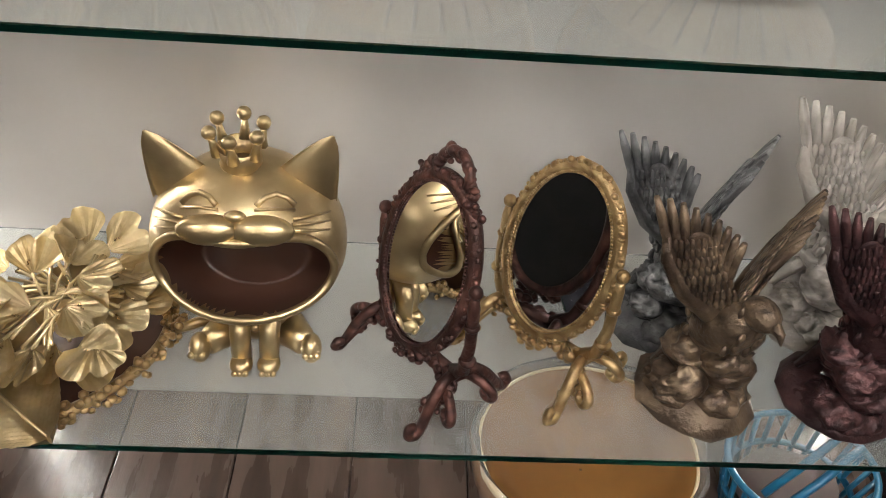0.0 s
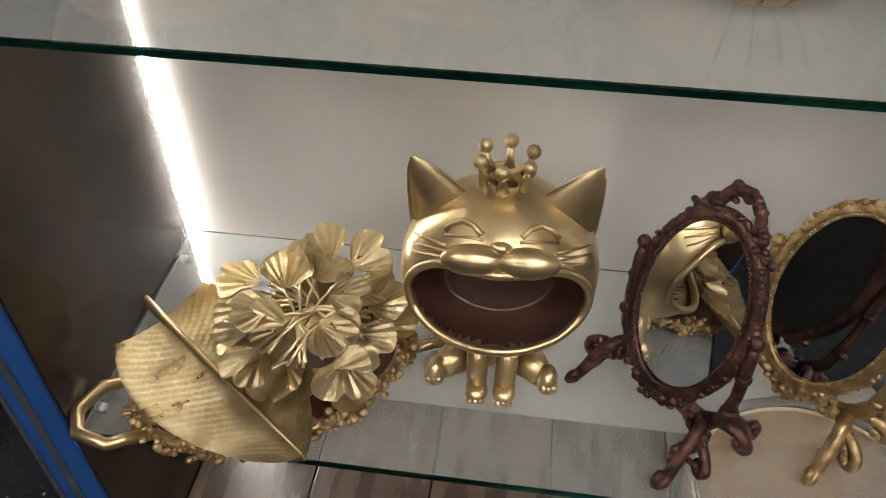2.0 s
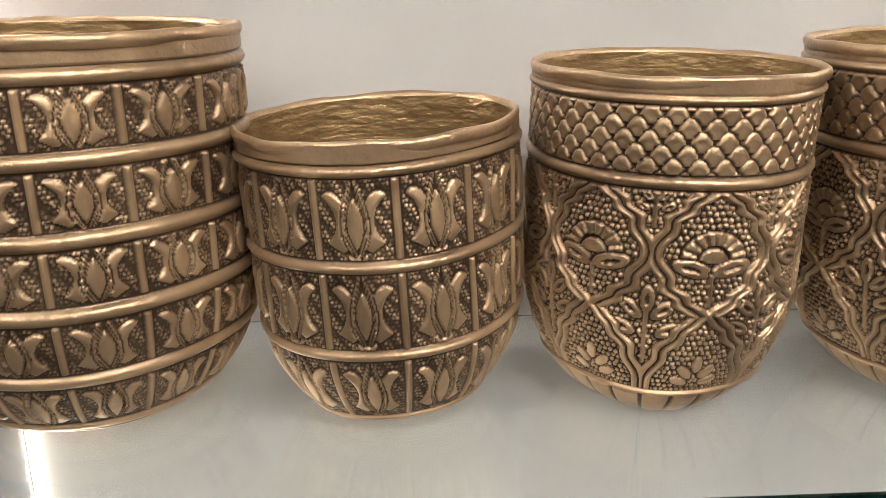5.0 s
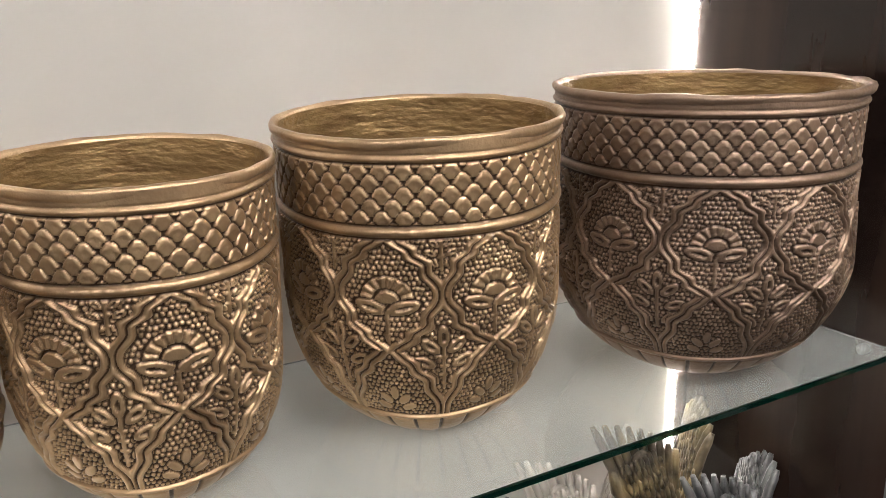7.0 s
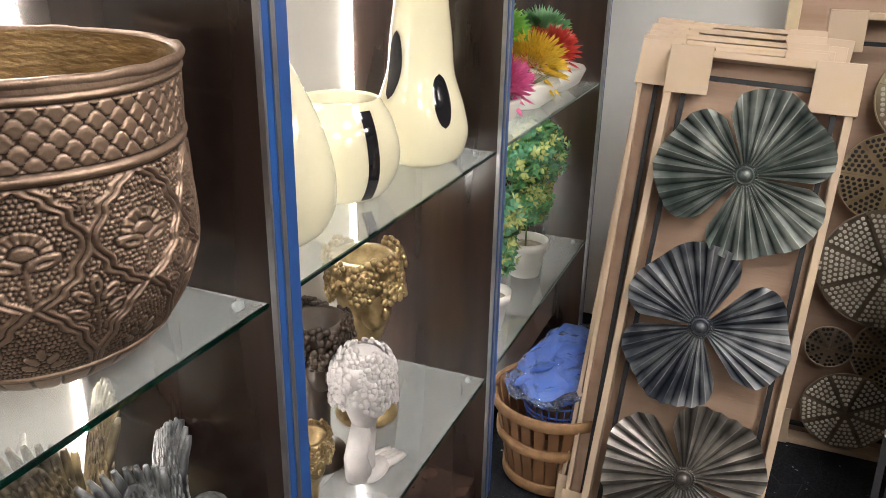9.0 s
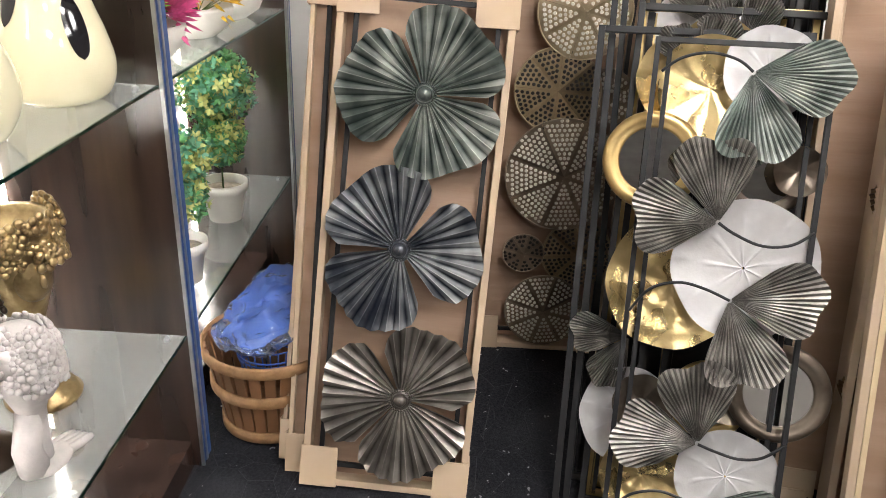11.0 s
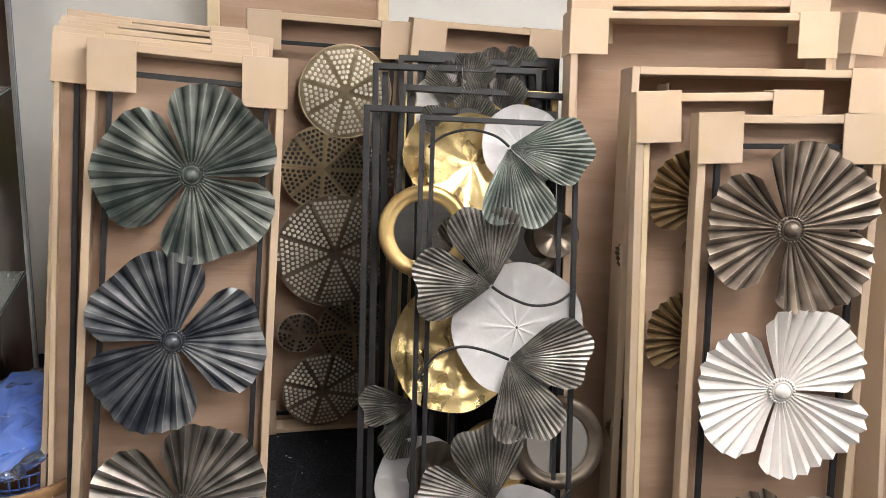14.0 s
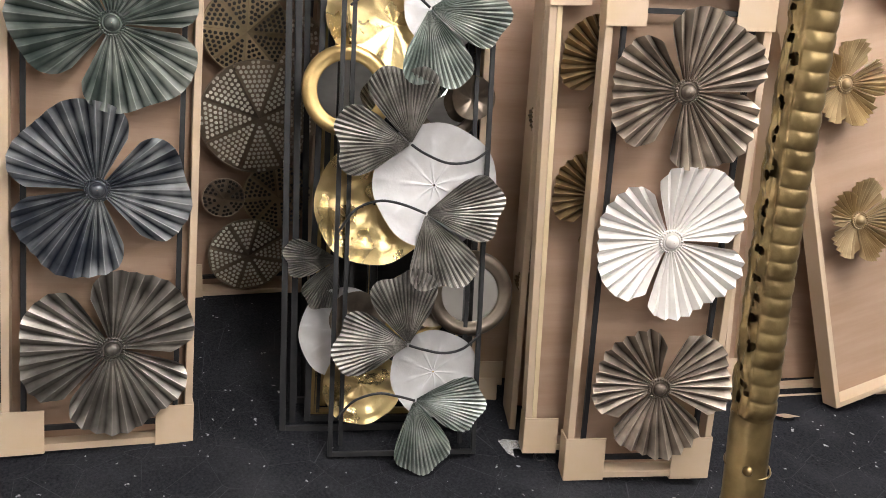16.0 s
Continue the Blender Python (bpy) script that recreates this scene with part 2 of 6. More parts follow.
def ceiling_light(x, y):
    e = empty("ceiling_light", pose(x, y, TOP), "square white ceiling light panel, lit", "ceiling light", "ceiling lights")
    bm = bmesh.new()
    for a, b, c, d in ((-0.31, 0.31, -0.31, -0.29), (-0.31, 0.31, 0.29, 0.31), (-0.31, -0.29, -0.29, 0.29), (0.29, 0.31, -0.29, 0.29)):
        box(bm, a, b, c, d, -0.03, -0.002)
    part("frame", bm, M_ALU, e)
    part("diffuser", boxed(-0.288, 0.288, -0.288, 0.288, -0.024, -0.004), M_PANEL, e)
    return e


for lx, ly in ((-1.5, -0.6), (0.2, -0.6), (1.25, -0.70), (-1.5, -2.4), (0.2, -2.4), (1.3, -2.4)):
    ceiling_light(lx, ly)


# ---- the display cabinets ----
CAB_TOP = 2.2
DIV = ((-0.72, -0.65), (0.94, 1.01), (1.876, 1.946), (3.05, 3.12))


def cabinet(x0, x1, low, first, last):
    """One bay: back, base, two uprights with blue edge film, two glass shelves with clips, light tapes in the rear corners."""
    cab = empty("display_cabinet", pose(x0, FRONT, FLOOR), "dark wood display cabinet with lit glass shelves and blue edge film", "display cabinet", "display cabinets")
    o = Matrix.Translation((-x0, -FRONT, -FLOOR))

    def put(name, bm, mat, label="", parent=cab, smooth=False):
        ob = part(name, bm, mat, parent, label, None, smooth)
        ob.data.transform(o)
        return ob

    put("back_panel", boxed(x0 - 0.035, x1 + 0.035, BACK, BACK + 0.018, FLOOR + 0.08, CAB_TOP), M_BACK, "pale grey glossy back panel")
    put("base", boxed(x0, x1, FRONT + (0.10 if last else 0.02), BACK, FLOOR, FLOOR + 0.08), M_WOOD)
    if first:
        px = x0 + 0.002
        while px < x1 - 0.05:
            put("plank", boxed(px, min(px + 0.205, x1 - 0.002), FRONT + 0.021, BACK - 0.004, FLOOR + 0.0805, FLOOR + 0.088, 0.002), M_WOODPLANK, "dark stained plank")
            px += 0.208
    put("top", boxed(x0, x1, FRONT, BACK, CAB_TOP - 0.03, CAB_TOP), M_WOOD)
    ups = [(x1, x1 + 0.07)] + ([(x0 - 0.07, x0)] if first else [])
    for a, b in ups:
        up = put("upright", boxed(a + 0.0002, b - 0.0002, FRONT, BACK - 0.001, FLOOR, CAB_TOP), M_WOOD)
        put("edge_film", boxed(a + 0.004, b - 0.004, FRONT - 0.005, FRONT - 0.0005, FLOOR, CAB_TOP), M_BLUE, "blue protective film", up)
        put("trim", boxed(a + 0.026, a + 0.036, FRONT - 0.008, FRONT - 0.0055, FLOOR, CAB_TOP), M_ALU, "thin silver trim", up)
        put("trim", boxed(a + 0.0005, a + 0.006, FRONT - 0.009, FRONT + 0.001, FLOOR, CAB_TOP), M_ALU, "thin silver trim", up)
    for z in (UP, low):
        sh = put("shelf", boxed(x0 + 0.004, x1 - 0.004, FRONT + 0.004, BACK - 0.002, z - 0.006, z), M_GLASSLOW if z == LOW else M_GLASS, "clear glass shelf with a slight milky veil" if z == LOW else "clear glass shelf")
        sh.visible_shadow = False
        ed = put("shelf_edge", boxed(x0 + 0.004, x1 - 0.004, FRONT, FRONT + 0.0035, z - 0.006, z), M_EDGE, "green polished glass edge", sh)
        ed.visible_shadow = False
        for cx, s in ((x0, 1), (x1, -1)):
            for cy in (FRONT + 0.05, BACK - 0.06):
                bm = bmesh.new()
                tube(bm, [(cx + s * 0.001, cy, z - 0.016), (cx + s * 0.012, cy, z - 0.016)], 0.007, 12)
                tube(bm, [(cx + s * 0.006, cy, z - 0.02), (cx + s * 0.006, cy, z - 0.010)], 0.004, 8)
                put("shelf_clip", bm, M_ALU, "small metal shelf clip", smooth=True)
    for cx, s in ((x0, 1), (x1, -1)):
        bm = bmesh.new()
        xa, xb = sorted((cx + s * 0.0002, cx + s * 0.0006))
        box(bm, xa, xb, BACK - 0.011, BACK - 0.0006, FLOOR + 0.09, CAB_TOP - 0.04)
        tape = put("light_tape", bm, M_TAPE, "strip of small white lights")
        bm = bmesh.new()
        z = FLOOR + 0.1
        xa, xb = sorted((cx + s * 0.0007, cx + s * 0.0038))
        while z < CAB_TOP - 0.05:
            box(bm, xa, xb, BACK - 0.0085, BACK - 0.0004, z, z + 0.0105)
            z += 0.0145
        tagged(put("light", bm, M_LED, "row of lit white diodes", tape), kind="stuff")
    return cab


cabinet(-0.65, 0.94, LOW, True, False)
cabinet(1.01, 1.876, LOW_B, False, False)
cabinet(1.946, 3.05, LOW_B, False, True)


# ---- embossed metal pots ----
def smooth01(a, b, x):
    t = np.clip((x - a) / (b - a), 0, 1)
    return t * t * (3 - 2 * t)


def bump1(d, w):
    return np.clip(1 - (d / w) ** 2, 0, 1) ** 0.7


def pot_profile(v, R, H, foot, knee):
    """Radius at the height v (0 to 1): a round bowl from a small foot into a nearly upright wall."""
    t = np.clip(v / knee, 0, 1)
    bowl = foot + (R - foot) * np.sqrt(np.clip(1 - (1 - t) ** 2.0, 0, 1))
    return bowl


def stamp(h, e, top):
    """Lay a raised shape (e under 1) with a sunk outline on the relief."""
    return np.where(e < 1, top * (0.72 + 0.28 * np.sqrt(np.clip(1 - e, 0, 1))), np.where(e < 1.22, np.minimum(h, 0.04), h))


def lobe(X, Y, cx, cy, a, b, deg):
    c, s = math.cos(radians(deg)), math.sin(radians(deg))
    return np.hypot((c * (X - cx) + s * (Y - cy)) / a, (-s * (X - cx) + c * (Y - cy)) / b)


def grains(X, Y, size):
    gy = Y / size
    gx = X / size + 0.5 * (np.floor(gy) % 2)
    jx = 0.16 * np.sin(np.floor(gx) * 12.9 + np.floor(gy) * 7.7)
    jy = 0.16 * np.sin(np.floor(gx) * 4.1 + np.floor(gy) * 9.3)
    return bump1(np.hypot(gx % 1 - 0.5 + jx, gy % 1 - 0.5 + jy), 0.46)


def lotus_relief(th, v, cells, rows, R, H):
    """Rows of square fields, each with a pointed bud in a ribbed sheath between two waisted side leaves."""
    x = (th / (2 * np.pi) * cells % 1) * 2 - 1
    ax = np.abs(x)
    rough = 0.42 * grains(th * R, v * H, 0.0036) * (0.7 + 0.5 * np.sin(th * 57 + v * 91)) + 0.06
    h = 0.55 + 0 * th
    edges = np.linspace(0.075, 0.925, rows + 1)
    for a, b in zip(edges, edges[1:]):
        y = (v - a) / (b - a)
        cell = rough.copy()
        waist = 0.46 + 0.36 * np.clip(np.abs(y - 0.50) / 0.28, 0, 1.3) ** 2.2
        top, low = 0.80 - 1.1 * (ax - 0.58) ** 2, 0.17 + 0.28 * np.abs(ax - 0.35)
        leaf = np.minimum.reduce([(waist - ax) * 1.1, top - y, y - low])
        cell = np.where(leaf > -0.035, 0.05, cell)
        cell = np.where(leaf > 0, 0.50 + 0.42 * np.clip(leaf / 0.12, 0, 1) ** 0.6, cell)
        q = np.clip((y - 0.13) / 0.80, 0, 1)
        wide = 0.02 + 0.345 * np.sin(np.pi * q ** 0.85) ** 0.75 * (1 - 0.25 * q)
        e = ax / wide
        bud = (y > 0.13) & (y < 0.935)
        cell = np.where(bud & (e < 1.12), 0.04, cell)
        cell = np.where(bud & (e < 1.0), 0.78, cell)
        ribs = 0.5 + 0.5 * np.sin((y * 1.2 - ax * 1.25) * 58)
        cell = np.where(bud & (e < 0.84), 0.04 + 0.62 * ribs * np.clip((e - 0.2) / 0.4, 0, 1), cell)
        q = np.clip((y - 0.21) / 0.52, 0, 1)
        seed = ax / (0.01 + 0.185 * np.sin(np.pi * q) ** 0.9)
        inner = (y > 0.21) & (y < 0.73)
        cell = np.where(inner & (seed < 1.18), 0.04, cell)
        cell = np.where(inner & (seed < 1.0), 0.60 + 0.45 * np.sqrt(np.clip(1 - seed, 0, 1)), cell)
        cell = stamp(cell, lobe(x, y, 0, 0.085, 0.10, 0.04, 0), 0.7)
        for sg in (-1, 1):
            cell = stamp(cell, lobe(x, y, sg * 0.16, 0.10, 0.09, 0.03, sg * 20), 0.6)
        cell = np.where(ax > 0.86, 0.06, cell)
        cell = np.maximum(cell, 0.85 * bump1(ax - 1, 0.10))
        h = np.where((y > 0) & (y < 1), cell, h)
    for e in edges:
        h = np.where(np.abs(v - e) < 0.024, 0.06, h)
        h = np.maximum(h, 1.2 * bump1(v - e, 0.018))
    h = np.where(v > 0.945, 0.7, h)
    return h


def floral_relief(th, v, cells, R, H):
    f0, f1, grow = 0.150, 0.728, 1.0
    cw = 2 * np.pi * R / cells / grow
    u = th / (2 * np.pi) * cells
    h = np.full_like(th, 0.6)
    # band of pointed scales
    rows, s0, s1 = 5, 0.772, 0.938
    y = (v - s0) / (s1 - s0) * rows
    best = np.full_like(th, -1.0)
    for k in range(-1, rows + 1):
        xs = ((u * 5 + 0.5 * (k % 2)) % 1) * 2 - 1
        dome = k + 0.20 + 1.10 * (1 - np.abs(xs) ** 2.1)
        gap = dome - y
        m = (y > k - 0.3) & (gap > 0) & (best < 0)
        best = np.where(m, np.where(gap < 0.15, 0.04, 0.5 + 0.45 * np.clip((gap - 0.15) / 0.5, 0, 1) * np.clip(1.3 - gap, 0.4, 1)), best)
    h = np.where((v > s0) & (v < s1), np.maximum(best, 0.04), h)
    # field
    fh = (f1 - f0) * H / grow
    y = (v - f0) / (f1 - f0)
    field = (y > 0) & (y < 1)
    hh = 0.05 + 0.62 * grains(th * R, v * H, 0.0050)

    def amp_of(q):
        up = np.sin(np.pi * np.clip((q - 0.43) / 0.58, 0, 1)) ** 0.85
        dn = np.sin(np.pi / 2 * np.clip((0.43 - q) / 0.38, 0, 1)) ** 0.9
        w = 0.435 * np.where(q > 0.43, up, dn)
        return 0.045 + w * (0.93 + 0.07 * np.cos(w * 42))

    xx = (u % 1) - 0.5
    X, Y = xx * cw, y * fh
    am = amp_of(y)
    sl = (amp_of(y + 0.01) - amp_of(y - 0.01)) / 0.02 * cw / fh
    d = (np.abs(X) - am * cw) / np.sqrt(1 + sl * sl)
    # fan flower in the tall cell, with two leaves and a stalk
    fy = 0.70 * fh
    r, ang = np.hypot(X, (Y - fy) * 1.15), np.arctan2(Y - fy, X)
    hh = np.where((r < 0.0275) & (Y > fy - 0.004), 0.05, hh)
    hh = np.where((r < 0.0255) & (r > 0.0135) & (ang > 0.02) & (ang < 3.12), 0.35 + 0.5 * (np.sin(ang * 15) > -0.35), hh)
    hh = stamp(hh, np.where(Y > fy - 0.003, np.hypot(X / 0.012, (Y - fy + 0.003) / 0.0115), 9), 0.85)
    for sg in (-1, 1):
        hh = stamp(hh, lobe(X, Y, sg * 0.0155, fy - 0.008, 0.016, 0.0068, sg * 14), 0.9)
        hh = np.where(lobe(X, Y, sg * 0.0165, fy - 0.008, 0.008, 0.0018, sg * 14) < 1, 0.1, hh)
    hh = np.maximum(hh, 0.8 * bump1(X, 0.0022) * (Y < fy - 0.012) * (Y > 0.48 * fh))
    # sprays in the cells between
    xs = ((u + 0.5) % 1) - 0.5
    XS = xs * cw
    for cy, sc in ((0.40, 1.15), (0.955, 0.6)):
        b = cy * fh
        for k, (dx, dy, dg) in enumerate(((0.0, 0.016, 90), (0.011, 0.008, 40), (-0.011, 0.008, 140), (0.016, -0.007, 25), (-0.016, -0.007, 155), (0.012, -0.022, 40), (-0.012, -0.022, 140))):
            hh = stamp(hh, lobe(XS, Y, dx * sc, b + dy * sc, 0.0098 * sc, 0.0048 * sc, dg), 0.85)
            hh = np.where(lobe(XS, Y, dx * sc, b + dy * sc, 0.0045 * sc, 0.0016 * sc, dg) < 1, 0.12, hh)
        hh = np.maximum(hh, 0.75 * bump1(XS, 0.002) * (Y < b + 0.01) * (Y > b - 0.035 * sc))
    b = 0.10 * fh
    for dx, dy, dg in ((0.0, 0.012, 90), (0.010, 0.004, 45), (-0.010, 0.004, 135), (0.014, -0.006, 20), (-0.014, -0.006, 160)):
        hh = stamp(hh, lobe(X, Y, dx, b + dy, 0.0085, 0.0045, dg), 0.8)
    # double outline of the ogee cells
    hh = np.where(np.abs(d) < 0.0072, 0.03, hh)
    hh = np.maximum(hh, 1.0 * bump1(d - 0.0037, 0.0029))
    hh = np.maximum(hh, 1.0 * bump1(d + 0.0035, 0.0029))
    h = np.where(field, hh, h)
    for e, w in ((0.750, 0.016), (0.952, 0.012), (0.136, 0.011)):
        h = np.where(np.abs(v - e) < w * 1.45, 0.05, h)
        h = np.maximum(h, 1.15 * bump1(v - e, w))
    fl = np.abs(((u * 3) % 1) * 2 - 1)
    h = np.where(v < 0.126, np.where(fl > 0.86, 0.0, 0.35 + 0.6 * np.sqrt(1 - np.clip(fl, 0, 1) ** 2)), h)
    h = np.where(v > 0.966, 0.7, h)
    return h


def pot(name, x, y, R, H, kind, turn, mat, label, cells=12, rows=4, knee=0.42, flare=0.0, foot=0.32, lean=(3, 0), belly=0.0):
    e = empty(name, pose(x, y, UP + 0.003, lean[0], lean[1], 0) @ pose(0, 0, 0, 0, 0, turn), label, "pot", "embossed pots")
    nr = 270
    front = radians(-90 - turn)
    near = np.linspace(front - 1.9, front + 1.9, 480, endpoint=False)
    far = np.linspace(front + 1.9, front - 1.9 + 2 * np.pi, 60, endpoint=False)
    ring = np.concatenate([near, far])
    nc = len(ring)
    v = np.linspace(0.0, 1.0, nr)[:, None] * np.ones((1, nc))
    th = np.ones((nr, 1)) * ring[None]
    base = pot_profile(v, R * 0.985, H, R * foot, knee) * (1 + flare * (v - 0.5)) * (1 + belly * np.sin(np.pi * np.clip(v / 0.8, 0, 1)) ** 2)
    h = lotus_relief(th, v, cells, rows, R, H) if kind == "lotus" else floral_relief(th, v, cells, R, H)
    rng = np.random.RandomState(int(R * 1000))
    soft = 0.0016 * np.sin(th * 3 + 1.3) + 0.0012 * np.sin(th * 5 + v * 4)
    r = base + 0.0046 * h * np.clip(v * 30, 0, 1) + soft
    P = np.stack([r * np.cos(th), r * np.sin(th), v * H + 0 * th], -1)
    w = smooth01(0.02, 0.46, h + 0.06 * np.sin(th * 7 + v * 11) + 0.10 * rng.rand(nr, nc) - 0.05) * (0.84 + 0.16 * np.sin(th * 2 + v * 5))
    obj("body", grid_mesh("pot_body", P, True, w), mat, e)
    bm = bmesh.new()
    prof = [(R * (1 + flare * 0.5) * k, z) for k, z in ((0.985, H - 0.008), (1.006, H - 0.0075), (1.020, H - 0.0045), (1.024, H - 0.0010), (1.014, H + 0.0020), (0.994, H + 0.0025), (0.974, H - 0.001), (0.962, H - 0.010))]
    lathe(bm, prof, 96, wob=0.003)
    for q in bm.verts:
        q.co.z += 0.0018 * noise.noise(q.co * 30)
    wash_by(part("rim", bm, mat, e, "rolled worn gold rim", None, True), lambda c: 0.97)
    bm = bmesh.new()
    prof = []
    for i in range(30):
        t = i / 29
        rr = float(pot_profile(np.array([t]), R * 0.962, H, R * foot * 0.9, knee)[0]) * (1 + flare * (t - 0.5))
        prof.append((rr if i else 0.002, 0.012 + t * (H - 0.014)))
    lathe(bm, prof, 128)
    for q in bm.verts:
        k = 0.0045 * noise.noise(Vector((q.co.x * 22, q.co.y * 22, q.co.z * 50)))
        q.co.x *= 1 - abs(k) * 4
        q.co.y *= 1 - abs(k) * 4
    part("lining", bm, M_POTIN, e, "rough hammered gold inside", None, True)
    return e


pot("planter_pot", -0.464, 0.879, 0.148, 0.340, "lotus", -2, M_POT, "tall antiqued gold pot embossed with lotus rows, on glass", 14, 5, lean=(3, 0))
pot("planter_pot", -0.187, 0.873, 0.120, 0.266, "lotus", 7, M_POT, "short antiqued gold pot embossed with lotus rows, on glass", 12, 3, lean=(3.5, -3))
pot("planter_pot", 0.058, 0.877, 0.121, 0.308, "floral", 24, M_POT, "narrow antiqued gold pot with scale band and ogee flowers", 8, lean=(3.5, 0))
pot("planter_pot", 0.352, 0.879, 0.148, 0.328, "floral", 9.5, M_POT, "round antiqued gold pot with scale band and ogee flowers", 9, knee=0.46, lean=(3, -2))
pot("planter_pot", 0.716, 0.832, 0.177, 0.345, "floral", -4, M_POTB, "wide antiqued bronze pot with scale band and ogee flowers", 10, knee=0.46, flare=0.02, lean=(1.6, -1), belly=0.04)


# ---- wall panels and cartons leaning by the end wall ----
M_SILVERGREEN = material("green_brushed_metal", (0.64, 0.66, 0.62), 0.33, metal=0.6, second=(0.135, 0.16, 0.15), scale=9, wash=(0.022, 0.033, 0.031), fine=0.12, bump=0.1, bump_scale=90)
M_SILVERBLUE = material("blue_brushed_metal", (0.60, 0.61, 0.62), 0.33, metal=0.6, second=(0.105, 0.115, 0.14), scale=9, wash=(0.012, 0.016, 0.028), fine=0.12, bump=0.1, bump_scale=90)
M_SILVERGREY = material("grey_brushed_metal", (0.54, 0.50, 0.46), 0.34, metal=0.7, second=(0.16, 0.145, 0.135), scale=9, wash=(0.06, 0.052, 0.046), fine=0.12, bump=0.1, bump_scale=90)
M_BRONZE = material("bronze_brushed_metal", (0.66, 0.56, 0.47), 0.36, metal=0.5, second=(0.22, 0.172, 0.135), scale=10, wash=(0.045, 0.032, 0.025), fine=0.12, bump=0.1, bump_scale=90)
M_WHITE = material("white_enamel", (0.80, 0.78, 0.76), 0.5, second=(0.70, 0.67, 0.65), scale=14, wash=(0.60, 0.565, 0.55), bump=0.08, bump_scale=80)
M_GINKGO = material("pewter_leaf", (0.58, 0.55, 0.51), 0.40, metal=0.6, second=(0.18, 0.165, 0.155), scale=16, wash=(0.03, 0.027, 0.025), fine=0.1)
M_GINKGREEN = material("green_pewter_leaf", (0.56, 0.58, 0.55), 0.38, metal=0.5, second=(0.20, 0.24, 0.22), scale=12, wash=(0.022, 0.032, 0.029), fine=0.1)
M_SILVERLEAF = material("silver_leaf", (0.68, 0.67, 0.68), 0.42, metal=0.35, second=(0.55, 0.54, 0.56), scale=22, wash=(0.42, 0.40, 0.41), bump=0.15, bump_scale=60)
M_GOLD = material("polished_gold", (0.70, 0.54, 0.28), 0.28, metal=0.9, second=(0.50, 0.37, 0.17), scale=12, bump=0.6, bump_scale=26, fine=0.08)
M_GOLDSOFT = material("satin_gold", (0.58, 0.42, 0.19), 0.36, metal=0.8, second=(0.42, 0.29, 0.12), scale=12, bump=0.05, bump_scale=40)
M_PERF = material("dark_bronze_sheet", (0.34, 0.26, 0.19), 0.4, metal=0.15, second=(0.19, 0.14, 0.10), scale=7, rand=0.35, fine=0.1)
M_PERFGOLD = material("pale_gold_sheet", (0.58, 0.47, 0.31), 0.36, metal=0.4, second=(0.34, 0.26, 0.16), scale=7, rand=0.25, fine=0.1)
M_STUD = material("champagne_stud", (0.80, 0.75, 0.66), 0.5, metal=0.1, second=(0.62, 0.56, 0.47), scale=9)
# dark discs stand for punched holes; the shade inside is their colour
M_HOLEDISC = material("dark_hole_disc", (0.02, 0.016, 0.013), 0.6)
M_PEWTER = material("pewter_ring", (0.25, 0.205, 0.165), 0.36, metal=0.75, second=(0.10, 0.078, 0.06), scale=10, fine=0.1)
M_MIRROR = material("mirror", (0.86, 0.87, 0.88), 0.02, metal=1.0, second=(0.85, 0.86, 0.87), scale=2)
M_OLDGOLD = material("old_gold_petal", (0.50, 0.36, 0.18), 0.4, metal=0.6, second=(0.22, 0.145, 0.07), scale=12, wash=(0.09, 0.055, 0.028), fine=0.1)
M_PALEGOLD = material("pale_gold_petal", (0.70, 0.57, 0.36), 0.4, metal=0.6, second=(0.5, 0.38, 0.22), scale=12, wash=(0.22, 0.15, 0.08), fine=0.1)

PA = frame_of((1.822, 0.394, -0.020), (-0.022, -0.999, -0.042), (0.283, -0.046, 0.958))
PB = frame_of((1.677, -0.363, -0.030), (-0.205, -0.978, 0.033), (0.341, -0.04, 0.939))
PC = frame_of((1.464, -0.955, -0.030), (-0.276, -0.957, 0.086), (0.174, 0.038, 0.984))
PP = frame_of((2.565, -0.03, FLOOR + 0.002), (0.0, -1, 0), (0.02, 0, 1))


